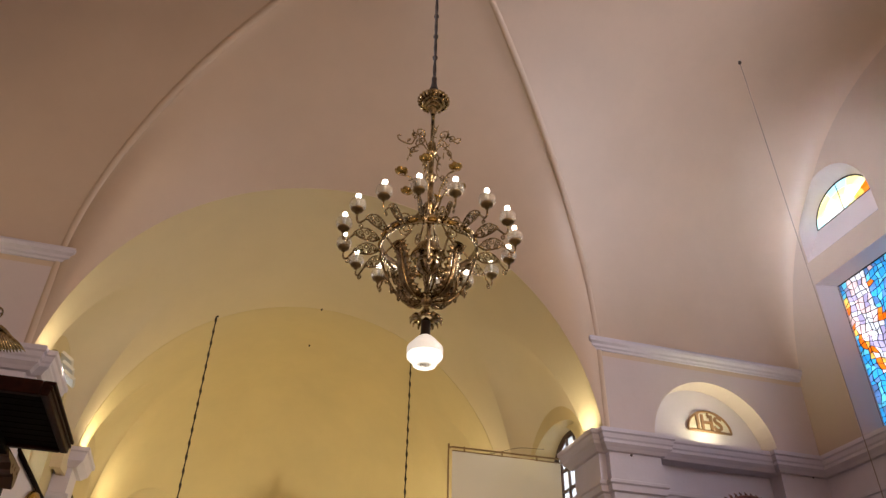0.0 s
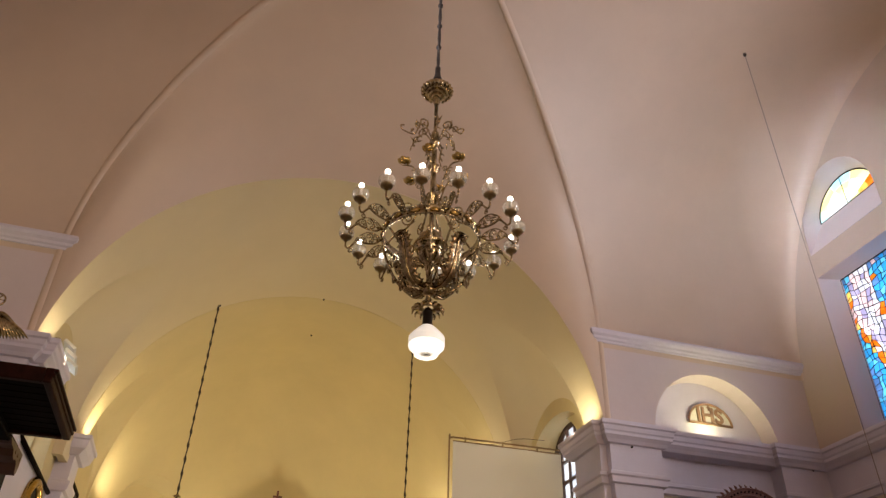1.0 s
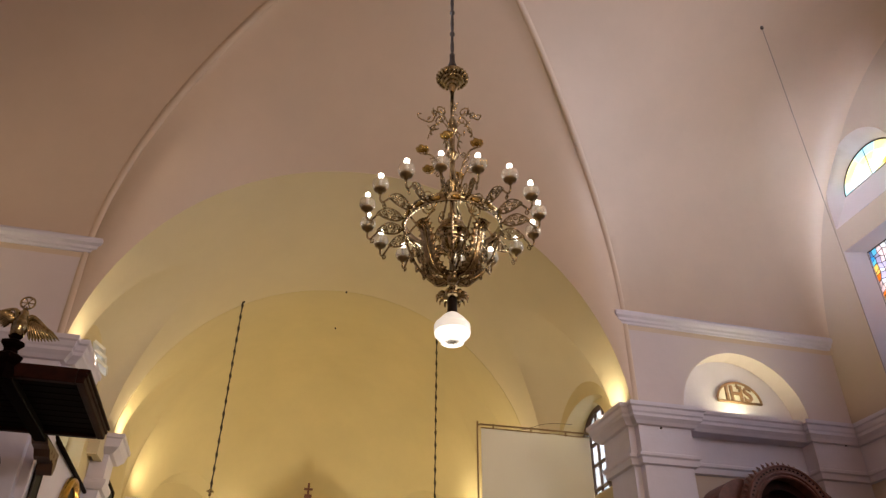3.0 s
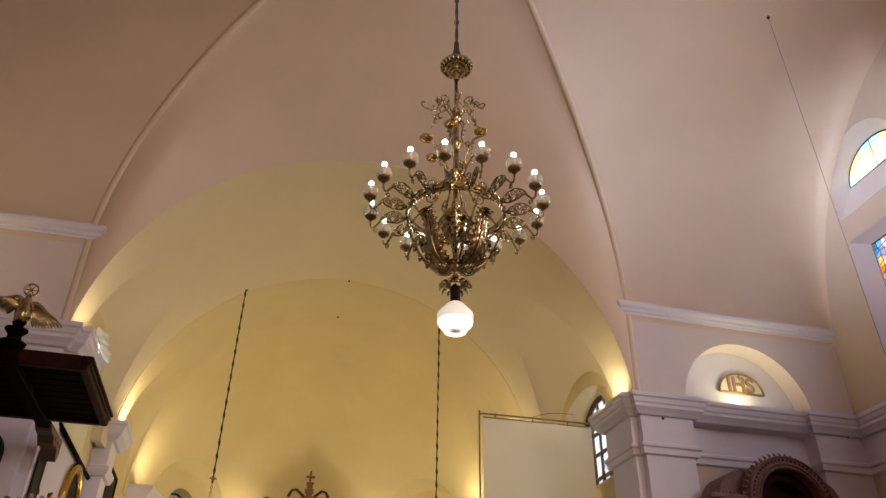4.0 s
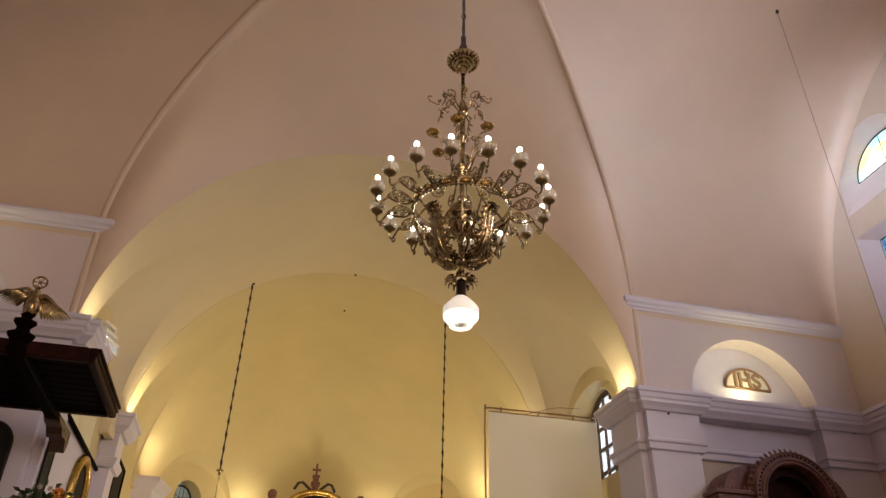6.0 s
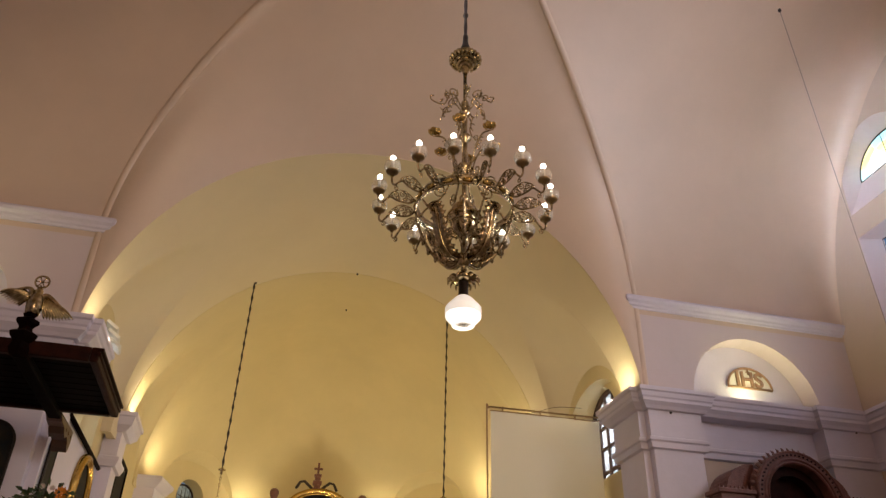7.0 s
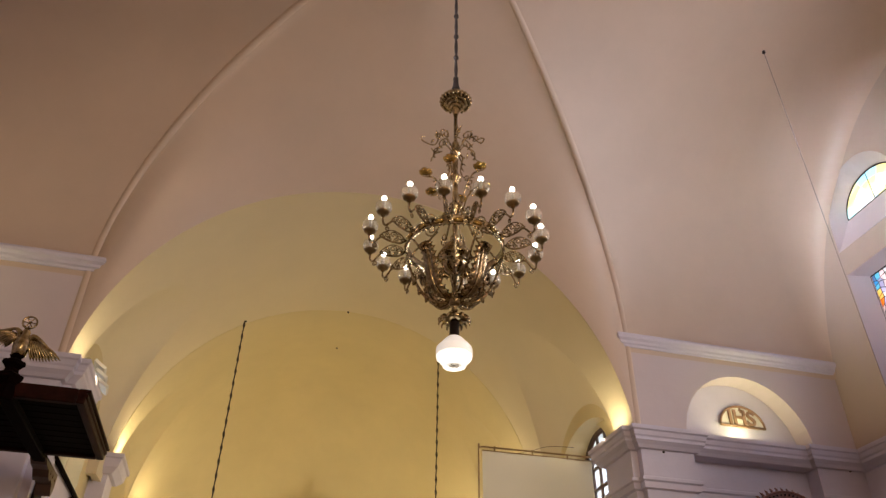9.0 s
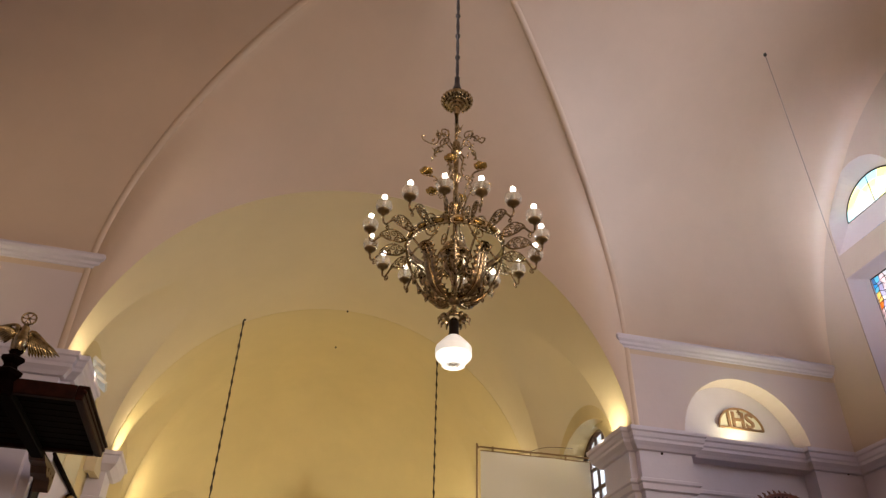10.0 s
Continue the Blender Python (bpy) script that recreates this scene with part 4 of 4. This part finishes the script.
# ---------------------------------------------------------------- niche panels
OCHRE = material("ochre_gilt", (0.34, 0.19, 0.10), 0.4, var=0.3, scale=14)
for k, f in enumerate((lambda x: x, mx)):
    mid = f(6.20)
    pan = group("monogram_panel", "half-round gilt and white monogram relief in the niche", "relief", (mid, 8.285, 5.365), "niche reliefs")
    bm = bmesh.new()
    loop = [(0.33 * math.cos(math.pi * i / 20), 0.28 * math.sin(math.pi * i / 20)) for i in range(21)]
    vs = [bm.verts.new((u, 0, v)) for u, v in loop]
    fc = bm.faces.new(vs)
    r = bmesh.ops.extrude_face_region(bm, geom=[fc], use_keep_orig=True)
    for g in r["geom"]:
        if isinstance(g, bmesh.types.BMVert):
            g.co.y -= 0.02
    part("back_plate", bm, SHEET, pan)
    bm = bmesh.new()
    tube(bm, [(u, -0.03, v) for u, v in loop] + [(loop[0][0], -0.03, loop[0][1])], 0.017, 6)
    part("frame", bm, OCHRE, pan, "brown gilt rim", True)
    cu = bpy.data.curves.new("letters", "FONT")
    cu.body, cu.size, cu.extrude, cu.align_x, cu.offset = "IHS", 0.29, 0.012, "CENTER", 0.005
    tmp = new("letters_source", cu)
    bpy.context.view_layer.update()
    me = bpy.data.meshes.new_from_object(tmp.evaluated_get(bpy.context.evaluated_depsgraph_get()))
    bpy.data.objects.remove(tmp)
    me.materials.clear()
    me.materials.append(OCHRE)
    lt = new("letters", me)
    lt.parent = pan
    lt.matrix_local = pose(0.0, -0.032, 0.025, 90, 0, 0)
    tagged(lt, "brown letters IHS")
    bm = bmesh.new()
    box(bm, -0.006, 0.006, -0.04, -0.02, 0.19, 0.27)
    box(bm, -0.025, 0.025, -0.04, -0.02, 0.225, 0.237)
    part("cross", bm, OCHRE, pan)

# ---------------------------------------------------------------- projection screen
scr = group("projection_screen", "white screen stretched in a brown tube frame", "screen", (2.81, 9.2, 2.45))
bm = bmesh.new()
rows = []
for j in range(15):
    v = 0.3 + 2.27 * j / 14
    rows.append([(0.05 + 1.55 * i / 20, 0.012 * math.sin(i * 0.55 + j * 0.3) * (i / 20), v - 0.0 + 0.004 * math.sin(i)) for i in range(21)])
grid(bm, rows)
sh = part("sheet", bm, CLOTH, scr, "plain white sheet", True)
bm = bmesh.new()
tube(bm, smooth_line([(0, 0, 0), (0, 0, 1.2), (0, 0, 2.54), (0.012, 0, 2.60), (0.05, 0, 2.618), (0.12, 0, 2.62), (0.8, 0, 2.625), (1.62, 0, 2.63)], 6), 0.012, 8)
part("tube_frame", bm, TUBE, scr, "gilt brown tube", True)
bm = bmesh.new()
tube(bm, [(0.05, 0, 2.572), (1.60, 0, 2.578)], 0.008, 6)
part("rail", bm, TUBE, scr, smooth=True)
for u in (0.22, 0.75, 1.25):
    bm = bmesh.new()
    box(bm, u - 0.008, u + 0.008, -0.012, 0.012, 2.562, 2.64)
    part("clip", bm, TUBE, scr)
bm = bmesh.new()
tube(bm, [(0, 0, -2.45), (0, 0, 0.02)], 0.02, 8)
tube(bm, [(-0.3, -0.3, -2.43), (0, 0, -2.35), (0.3, 0.3, -2.43)], 0.016, 6)
part("stand", bm, BROWN, scr, "brown floor stand", True)
bm = bmesh.new()
tube(bm, smooth_line([(0.2, 0.3, 2.66), (0.7, 0.3, 2.70), (1.1, 0.3, 2.83), (1.5, 0.3, 2.86)], 4), 0.004, 4)
part("cord", bm, BROWN, scr, "thin slack cord", True)

# ---------------------------------------------------------------- high altar
al = group("altarpiece", "gilt altarpiece with an arched top and a crowning cross", "altarpiece", (1.24, 15.35, 0))
bm = bmesh.new()
box(bm, -1.3, 1.3, -0.2, 0.5, 0, 4.2, 0.02)
box(bm, -0.75, 0.75, -0.1, 0.4, 4.2, 4.72, 0.02)
part("body", bm, REDWOOD, al, "dark wooden body")
bm = bmesh.new()
arc = [(0.68 * math.cos(math.pi * i / 28), 0.55 * math.sin(math.pi * i / 28) + 4.70) for i in range(29)]
tube(bm, [(u, -0.12, v) for u, v in arc], 0.055, 8)
tube(bm, [(u * 0.9, -0.15, 4.7 + (v - 4.7) * 0.88) for u, v in arc], 0.02, 6)
part("arch_frame", bm, GOLD, al, "gilt arched frame", True)
bm = bmesh.new()
vs = [bm.verts.new((u * 0.95, 0.0, v)) for u, v in arc]
fc = bm.faces.new(vs)
r = bmesh.ops.extrude_face_region(bm, geom=[fc], use_keep_orig=True)
for g in r["geom"]:
    if isinstance(g, bmesh.types.BMVert):
        g.co.y += 0.15
part("tympanum", bm, DARK, al, "dark arched panel")
bm = bmesh.new()
for w_, z0, z1 in ((0.09, 5.24, 5.30), (0.06, 5.30, 5.36), (0.085, 5.36, 5.44), (0.055, 5.44, 5.52), (0.07, 5.52, 5.57)):
    box(bm, -w_ - 0.08, w_ - 0.08, -0.16, -0.04, z0, z1, 0.012)
box(bm, -0.10, -0.06, -0.12, -0.08, 5.56, 5.80, 0.006)
box(bm, -0.165, 0.005, -0.12, -0.08, 5.66, 5.70, 0.006)
part("crowning_cross", bm, REDWOOD, al, "dark cross on a stepped base")
for sgn in (-1, 1):
    bm = bmesh.new()
    tube(bm, [(-0.08 + sgn * 0.08, -0.1, 5.28), (-0.08 + sgn * 0.25, -0.1, 5.42), (-0.08 + sgn * 0.33, -0.1, 5.40), (-0.08 + sgn * 0.40, -0.1, 5.27)], 0.028, 6)
    part("volute", bm, IRON, al, "dark metal bracket", True)
    bm = bmesh.new()
    lathe(bm, [(0.0, 4.2), (0.05, 4.21), (0.03, 4.4), (0.02, 4.9), (0.05, 4.98), (0.02, 5.02), (0.06, 5.06), (0.09, 5.13), (0.085, 5.19), (0.05, 5.23), (0.0, 5.24)], 16, (sgn * 0.86 - 0.02, -0.1, 0))
    part("urn_finial", bm, REDWOOD, al, "turned finial", True)

# apse pier caps
for k, f in enumerate((lambda x: x, mx)):
    bm = bmesh.new()
    prof = [(-0.05, 4.90), (0.13, 4.89), (0.16, 4.87), (0.16, 4.82), (0.12, 4.78), (0.06, 4.72), (0.03, 4.70), (0.03, 4.5), (-0.05, 4.48)]
    path = [(3.90, 14.35), (4.02, 13.72), (4.7, 13.72)]
    sweep(bm, path if k == 0 else [(mx(x), y) for x, y in path[::-1]], prof)
    tagged(part(f"cornice_apse_{k + 1}", bm, WHITE), "white moulded cap of the apse pier", "cornice", kind="structure")
    bm = bmesh.new()
    box(bm, f(4.04), f(4.6), 13.74, 14.4, 0, 4.88)
    tagged(part(f"pier_apse_{k + 1}", bm, CREAM), "cream apse pier", "pier", kind="structure")

# ---------------------------------------------------------------- throne canopy on the left pier
can = group("throne_canopy", "dark walnut canopy with a planked underside and carved brackets", "canopy", (-1.91, 6.66, 3.88))
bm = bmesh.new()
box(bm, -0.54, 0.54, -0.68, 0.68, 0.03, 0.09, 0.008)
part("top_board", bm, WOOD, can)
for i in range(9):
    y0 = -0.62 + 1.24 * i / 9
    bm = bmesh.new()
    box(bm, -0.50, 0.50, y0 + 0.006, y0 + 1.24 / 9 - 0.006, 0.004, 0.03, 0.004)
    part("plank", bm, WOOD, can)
for x0, x1, y0, y1 in ((0.49, 0.555, -0.69, 0.69), (-0.555, -0.49, -0.69, 0.69), (-0.49, 0.49, -0.69, -0.62), (-0.49, 0.49, 0.62, 0.69)):
    bm = bmesh.new()
    box(bm, x0, x1, y0, y1, -0.02, 0.10, 0.012)
    if abs(x0) > 0.4 and abs(x1) > 0.4 and x1 - x0 < 0.2:
        e = 0.014 if x0 > 0 else -0.014
        box(bm, x0 + e, x1 + e, y0, y1, 0.03, 0.06, 0.008)
        box(bm, x0 + 2 * e, x1 + 2 * e, y0 - 0.005, y1 + 0.005, 0.07, 0.095, 0.008)
    part("border", bm, MAHOGANY, can, "moulded border")
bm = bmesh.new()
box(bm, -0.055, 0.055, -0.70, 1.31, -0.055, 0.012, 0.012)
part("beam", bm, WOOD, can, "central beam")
prof = [(1.31, 0.02), (1.31, -0.10), (1.285, -0.17), (1.25, -0.20), (1.21, -0.17), (1.17, -0.11), (1.10, -0.09), (1.04, -0.12), (0.98, -0.10), (0.92, -0.05), (0.80, -0.04), (0.72, 0.0)]
bm = bmesh.new()
a_ = [bm.verts.new((-0.07, y, z - 0.03)) for y, z in prof]
b_ = [bm.verts.new((0.07, y, z - 0.03)) for y, z in prof]
bm.faces.new(a_)
bm.faces.new(b_[::-1])
for i in range(len(prof)):
    bm.faces.new((a_[i], a_[(i + 1) % len(prof)], b_[(i + 1) % len(prof)], b_[i]))
for y in (1.26, 1.14, 1.03):
    bmesh.ops.create_cone(bm, cap_ends=True, segments=12, radius1=0.018, radius2=0.018, depth=0.15, matrix=Matrix.Translation((0, y, -0.075)) @ Matrix.Rotation(math.pi / 2, 4, "Y"))
part("bracket", bm, BROWN, can, "carved scroll bracket")
bm = bmesh.new()
lathe(bm, [(0.0, -0.06), (0.05, -0.05), (0.07, 0.0), (0.055, 0.06), (0.09, 0.10), (0.095, 0.13), (0.05, 0.16), (0.045, 0.19), (0.08, 0.22), (0.075, 0.25), (0.035, 0.27), (0.05, 0.295), (0.0, 0.30)], 10,
      (-0.02, -0.70, 0.0), wave=5, amp=0.12)
part("finial", bm, WOOD, can, "carved dark finial")

# gilded winged figure with a wheel: one plain mesh
bm = bmesh.new()
lathe(bm, [(0.0, 0.0), (0.05, 0.01), (0.06, 0.06), (0.065, 0.11), (0.045, 0.17), (0.03, 0.19), (0.034, 0.215), (0.022, 0.24), (0.0, 0.25)], 14)
for sgn in (-1, 1):
    # shoulder, then long feathers that overlap into a broad wing
    tip0 = Vector((-0.30, 0.03, 0.17)) if sgn < 0 else Vector((0.30, 0.03, 0.03))
    tip1 = Vector((-0.12, 0.03, 0.08)) if sgn < 0 else Vector((0.09, 0.03, 0.0))
    knee = Vector((-0.07, 0.0, 0.235)) if sgn < 0 else Vector((0.075, 0.0, 0.185))
    root = Vector((sgn * 0.03, 0.0, 0.15))
    tube(bm, smooth_line([root, knee, knee.lerp(tip0, 0.55), tip0], 4), [0.022, 0.024, 0.026, 0.026, 0.024, 0.022, 0.020, 0.018, 0.016, 0.013, 0.010, 0.006, 0.002], 7, 0.6)
    for i in range(10):
        f = i / 9
        a_ = root.lerp(knee, 0.3 + 0.7 * f).lerp(knee.lerp(tip0, 0.35), f * f)
        b_ = tip1.lerp(tip0, f) + Vector((0, 0, -0.012 * math.sin(math.pi * f)))
        m_ = a_.lerp(b_, 0.5) + Vector((0, -0.012, 0.006))
        tube(bm, smooth_line([a_, m_, b_], 4), [0.012, 0.016, 0.019, 0.020, 0.020, 0.019, 0.016, 0.012, 0.003], 6, 0.45)
wheel = [(0.052 * math.cos(2 * math.pi * i / 20), 0, 0.305 + 0.052 * math.sin(2 * math.pi * i / 20)) for i in range(21)]
tube(bm, wheel, 0.008, 6)
for i in range(6):
    a = 2 * math.pi * i / 6
    tube(bm, [(0, 0, 0.305), (0.05 * math.cos(a), 0, 0.305 + 0.05 * math.sin(a))], 0.005, 5)
tube(bm, [(0, 0, 0.24), (0, 0, 0.27)], 0.008, 6)
eagle = tagged(part("winged_statue", bm, BRASS, smooth=True), "small gilded winged statue topped by a wheel", "statue")
eagle.location = (-1.93, 5.98, 4.18)
eagle.rotation_euler = (0, 0, radians(4))

# icons and panels on the left pier
def arch_panel(name, label, m, w, h, mat, rim, rimr=0.02):
    ob = group(name, label, "icon")
    loop = arched(-w / 2, w / 2, 0, h - w / 2, w / 2, 16)
    bm = bmesh.new()
    vs = [bm.verts.new((u, 0, v)) for u, v in loop]
    fc = bm.faces.new(vs)
    r = bmesh.ops.extrude_face_region(bm, geom=[fc], use_keep_orig=True)
    for g in r["geom"]:
        if isinstance(g, bmesh.types.BMVert):
            g.co.y -= 0.02
    part("panel", bm, mat, ob, "dark varnished panel")
    bm = bmesh.new()
    tube(bm, [(u, -0.02, v) for u, v in loop[1:] + loop[:2]], rimr, 7)
    part("frame", bm, rim, ob, smooth=True)
    if rimr > 0.03:
        bm = bmesh.new()
        tube(bm, [(u * 0.8, -0.03, v * 0.96 + 0.01) for u, v in loop[1:] + loop[:2]], rimr * 0.45, 6)
        part("inner_rim", bm, rim, ob, smooth=True)
    ob.matrix_world = m
    return ob


PAINT = material("dark_icon", (0.014, 0.018, 0.022), 0.65, second=(0.03, 0.02, 0.012), scale=9, spec=0.12)
arch_panel("arched_icon", "dark arched icon on the white pier", pose(-2.55, 7.975, 2.3), 0.44, 1.62, PAINT, IRON, 0.012)
arch_panel("arched_icon", "narrow dark arched icon on the pier's side", pose(-2.068, 8.31, 2.4, 0, 0, 90), 0.26, 1.55, PAINT, IRON, 0.010)
arch_panel("gold_framed_icon", "arched icon in a broad gilt frame on the chancel wall", pose(-2.115, 10.18, 2.9, 0, 0, 90), 0.86, 1.28, PAINT, GOLD, 0.06)
bm = bmesh.new()
tube(bm, [(0, 0, 0), (0, 2.28, 0)], 0.028, 8)
rod = tagged(part("curtain_rod", bm, WOOD, smooth=True), "dark wooden rod along the chancel wall", "rod")
rod.location = (-2.08, 8.62, 4.26)
brd = group("hanging_board", "dark framed board on the chancel pier", "board", (-1.97, 11.95, 3.5))
bm = bmesh.new()
box(bm, -0.012, 0.012, -0.40, 0.40, 0, 1.1)
part("panel", bm, PAINT, brd)
for y0, y1, z0, z1 in ((-0.46, -0.40, -0.05, 1.15), (0.40, 0.46, -0.05, 1.15), (-0.40, 0.40, 1.10, 1.15), (-0.40, 0.40, -0.05, 0.0)):
    bm = bmesh.new()
    box(bm, -0.015, 0.03, y0, y1, z0, z1, 0.006)
    part("frame_bar", bm, WOOD, brd)

# flower arrangement on a slim wooden stand
LEAF = material("leaf_green", (0.045, 0.075, 0.03), 0.5, var=0.4, scale=30)
PETAL = material("orange_petal", (0.72, 0.26, 0.03), 0.5, var=0.25, scale=20)
PALE = material("pale_petal", (0.55, 0.45, 0.42), 0.6, var=0.3, scale=20)
st = group("flower_stand", "slim dark wooden flower stand", "stand", (-1.50, 6.3, 0))
bm = bmesh.new()
lathe(bm, [(0.0, 0), (0.24, 0.0), (0.24, 0.05), (0.06, 0.12), (0.04, 0.6), (0.07, 0.9), (0.035, 1.2), (0.03, 2.5), (0.12, 2.66), (0.14, 2.70), (0.0, 2.70)], 18)
part("post", bm, WOOD, st, smooth=True)
fl = group("flower_arrangement", "green leaves with an orange bloom and pale buds", "flowers", (-1.50, 6.3, 2.70))
rnd = random.Random(11)
bm = bmesh.new()
lathe(bm, [(0.0, 0.0), (0.08, 0.0), (0.11, 0.07), (0.0, 0.08)], 14)
part("bowl", bm, DARKMETAL, fl, "dark bowl", True)
bm = bmesh.new()
for i in range(260):
    a, r = rnd.uniform(0, 6.283), 0.26 * math.sqrt(rnd.random())
    p = Vector((r * math.cos(a), r * math.sin(a), 0.07 + 0.20 * (1 - (r / 0.3) ** 2) * rnd.uniform(0.4, 1)))
    m = Matrix.Translation(p) @ Euler((rnd.uniform(-0.9, 0.9), rnd.uniform(-0.9, 0.9), a)).to_matrix().to_4x4()
    L, W = rnd.uniform(0.04, 0.08), rnd.uniform(0.012, 0.022)
    q = [bm.verts.new(m @ Vector(v)) for v in ((0, 0, 0), (L * 0.5, W, 0.008), (L, 0, -0.004), (L * 0.5, -W, 0.008))]
    bm.faces.new(q)
tagged(part("foliage", bm, LEAF, fl), "small dark green leaves", kind="stuff")
for dx, dy, dz, rr, mat, nm in ((0.10, -0.10, 0.20, 0.055, PETAL, "orange bloom"), (-0.03, -0.12, 0.24, 0.022, PALE, "pale bud"), (0.0, 0.05, 0.27, 0.022, PALE, "pale bud"), (-0.14, -0.05, 0.20, 0.025, PETAL, "small orange bloom")):
    bm = bmesh.new()
    for ring in range(3):
        n = 12 - 3 * ring
        for i in range(n):
            b = 2 * math.pi * i / n + ring * 0.3
            r1 = rr * (1 - 0.25 * ring)
            d = Vector((math.cos(b), -0.35 - 0.1 * ring, math.sin(b)))
            s = Vector((-math.sin(b), 0, math.cos(b)))
            c = Vector((dx, dy, dz))
            q = [bm.verts.new(c + v) for v in (d * r1 * 0.2, d * r1 * 0.65 + s * r1 * 0.22, d * r1, d * r1 * 0.65 - s * r1 * 0.22)]
            bm.faces.new(q)
    bmesh.ops.create_icosphere(bm, subdivisions=1, radius=rr * 0.32, matrix=Matrix.Translation((dx, dy - 0.2 * rr, dz)))
    part("bloom", bm, mat, fl, nm)

# ---------------------------------------------------------------- carved shrine by the right pier
sh = group("carved_shrine", "reddish carved wooden shrine with a toothed arched crest", "shrine", (5.88, 7.4, 0))
SZ = 3.68
bm = bmesh.new()


def half_ring(bm, r0, r1, y0, y1, zc, n=36):
    rows = []
    for i in range(n + 1):
        a = math.pi * i / n
        c, s = math.cos(a), math.sin(a)
        rows.append([(r0 * c, y0, zc + r0 * s), (r1 * c, y0, zc + r1 * s), (r1 * c, y1, zc + r1 * s), (r0 * c, y1, zc + r0 * s)])
    vs = grid(bm, rows, True)
    bm.faces.new(vs[0])
    bm.faces.new(vs[-1])


half_ring(bm, 0.40, 0.545, -0.06, 0.25, SZ)
box(bm, -0.545, -0.40, -0.06, 0.25, 0, SZ)
box(bm, 0.40, 0.545, -0.06, 0.25, 0, SZ)
frm = part("arch_frame", bm, REDWOOD, sh, "carved arch with pierced dots")
for i in range(25):
    a = math.pi * (i + 0.5) / 25
    bm = bmesh.new()
    tube(bm, [(0.535 * math.cos(a), 0.0, SZ + 0.535 * math.sin(a)), (0.575 * math.cos(a), 0.0, SZ + 0.575 * math.sin(a)), (0.60 * math.cos(a + 0.03), 0.0, SZ + 0.60 * math.sin(a + 0.03))], [0.03, 0.024, 0.006], 6, 0.6)
    part("crest_tooth", bm, REDWOOD, frm)
# dark discs stand in for the shade inside the pierced dots
for i in range(30):
    a = math.pi * (i + 0.5) / 30
    bm = bmesh.new()
    bmesh.ops.create_cone(bm, cap_ends=True, segments=8, radius1=0.011, radius2=0.011, depth=0.014, matrix=Matrix.Translation((0.50 * math.cos(a), -0.062, SZ + 0.50 * math.sin(a))) @ Matrix.Rotation(math.pi / 2, 4, "X"))
    part("pierced_dot", bm, DARK, frm)
for r, t_ in ((0.535, 0.014), (0.455, 0.016), (0.415, 0.012)):
    bm = bmesh.new()
    tube(bm, [(r * math.cos(math.pi * i / 36), -0.065, SZ + r * math.sin(math.pi * i / 36)) for i in range(37)], t_, 6)
    part("moulding", bm, REDWOOD, frm, smooth=True)
bm = bmesh.new()
half_ring(bm, 0.30, 0.40, 0.06, 0.2, SZ)
part("inner_arch", bm, MAHOGANY, sh, "dark inner arch")
# the back's shade is put into the colour by a darker wood
bm = bmesh.new()
box(bm, -0.40, 0.40, 0.2, 0.24, 0, SZ + 0.38)
part("back_panel", bm, MAHOGANY, sh, "back panel in darker wood for the recess's shade")
for sgn in (-1, 1):
    bm = bmesh.new()
    box(bm, sgn * 0.55, sgn * 0.98, -0.02, 0.22, 0, SZ + 0.02, 0.01)
    box(bm, sgn * 0.55, sgn * 1.02, -0.05, 0.24, SZ + 0.02, SZ + 0.07, 0.01)
    wing = part("side_wing", bm, REDWOOD, sh, "lower side wing")
    for i in range(9):
        bm = bmesh.new()
        u = sgn * (0.58 + 0.05 * i)
        tube(bm, [(u, 0.0, SZ + 0.06), (u, 0.0, SZ + 0.10), (u + 0.008, 0.0, SZ + 0.13 - 0.008 * i)], [0.024, 0.02, 0.004], 6, 0.6)
        part("crest_tooth", bm, REDWOOD, wing)
    bm = bmesh.new()
    rows = []
    for i in range(9):
        a = math.pi / 2 * i / 8
        rows.append([(sgn * (0.42 + 0.38 * math.cos(a)), y, SZ + 0.07 + 0.34 * math.sin(a)) for y in (0.12, 0.5)])
    vs = grid(bm, rows)
    for c in (0, 1):
        low = [bm.verts.new((sgn * 0.42, (0.12, 0.5)[c], SZ + 0.07))]
        bm.faces.new([r_[c] for r_ in vs] + low)
    part("hood", bm, REDWOOD, sh, "rounded carved hood")
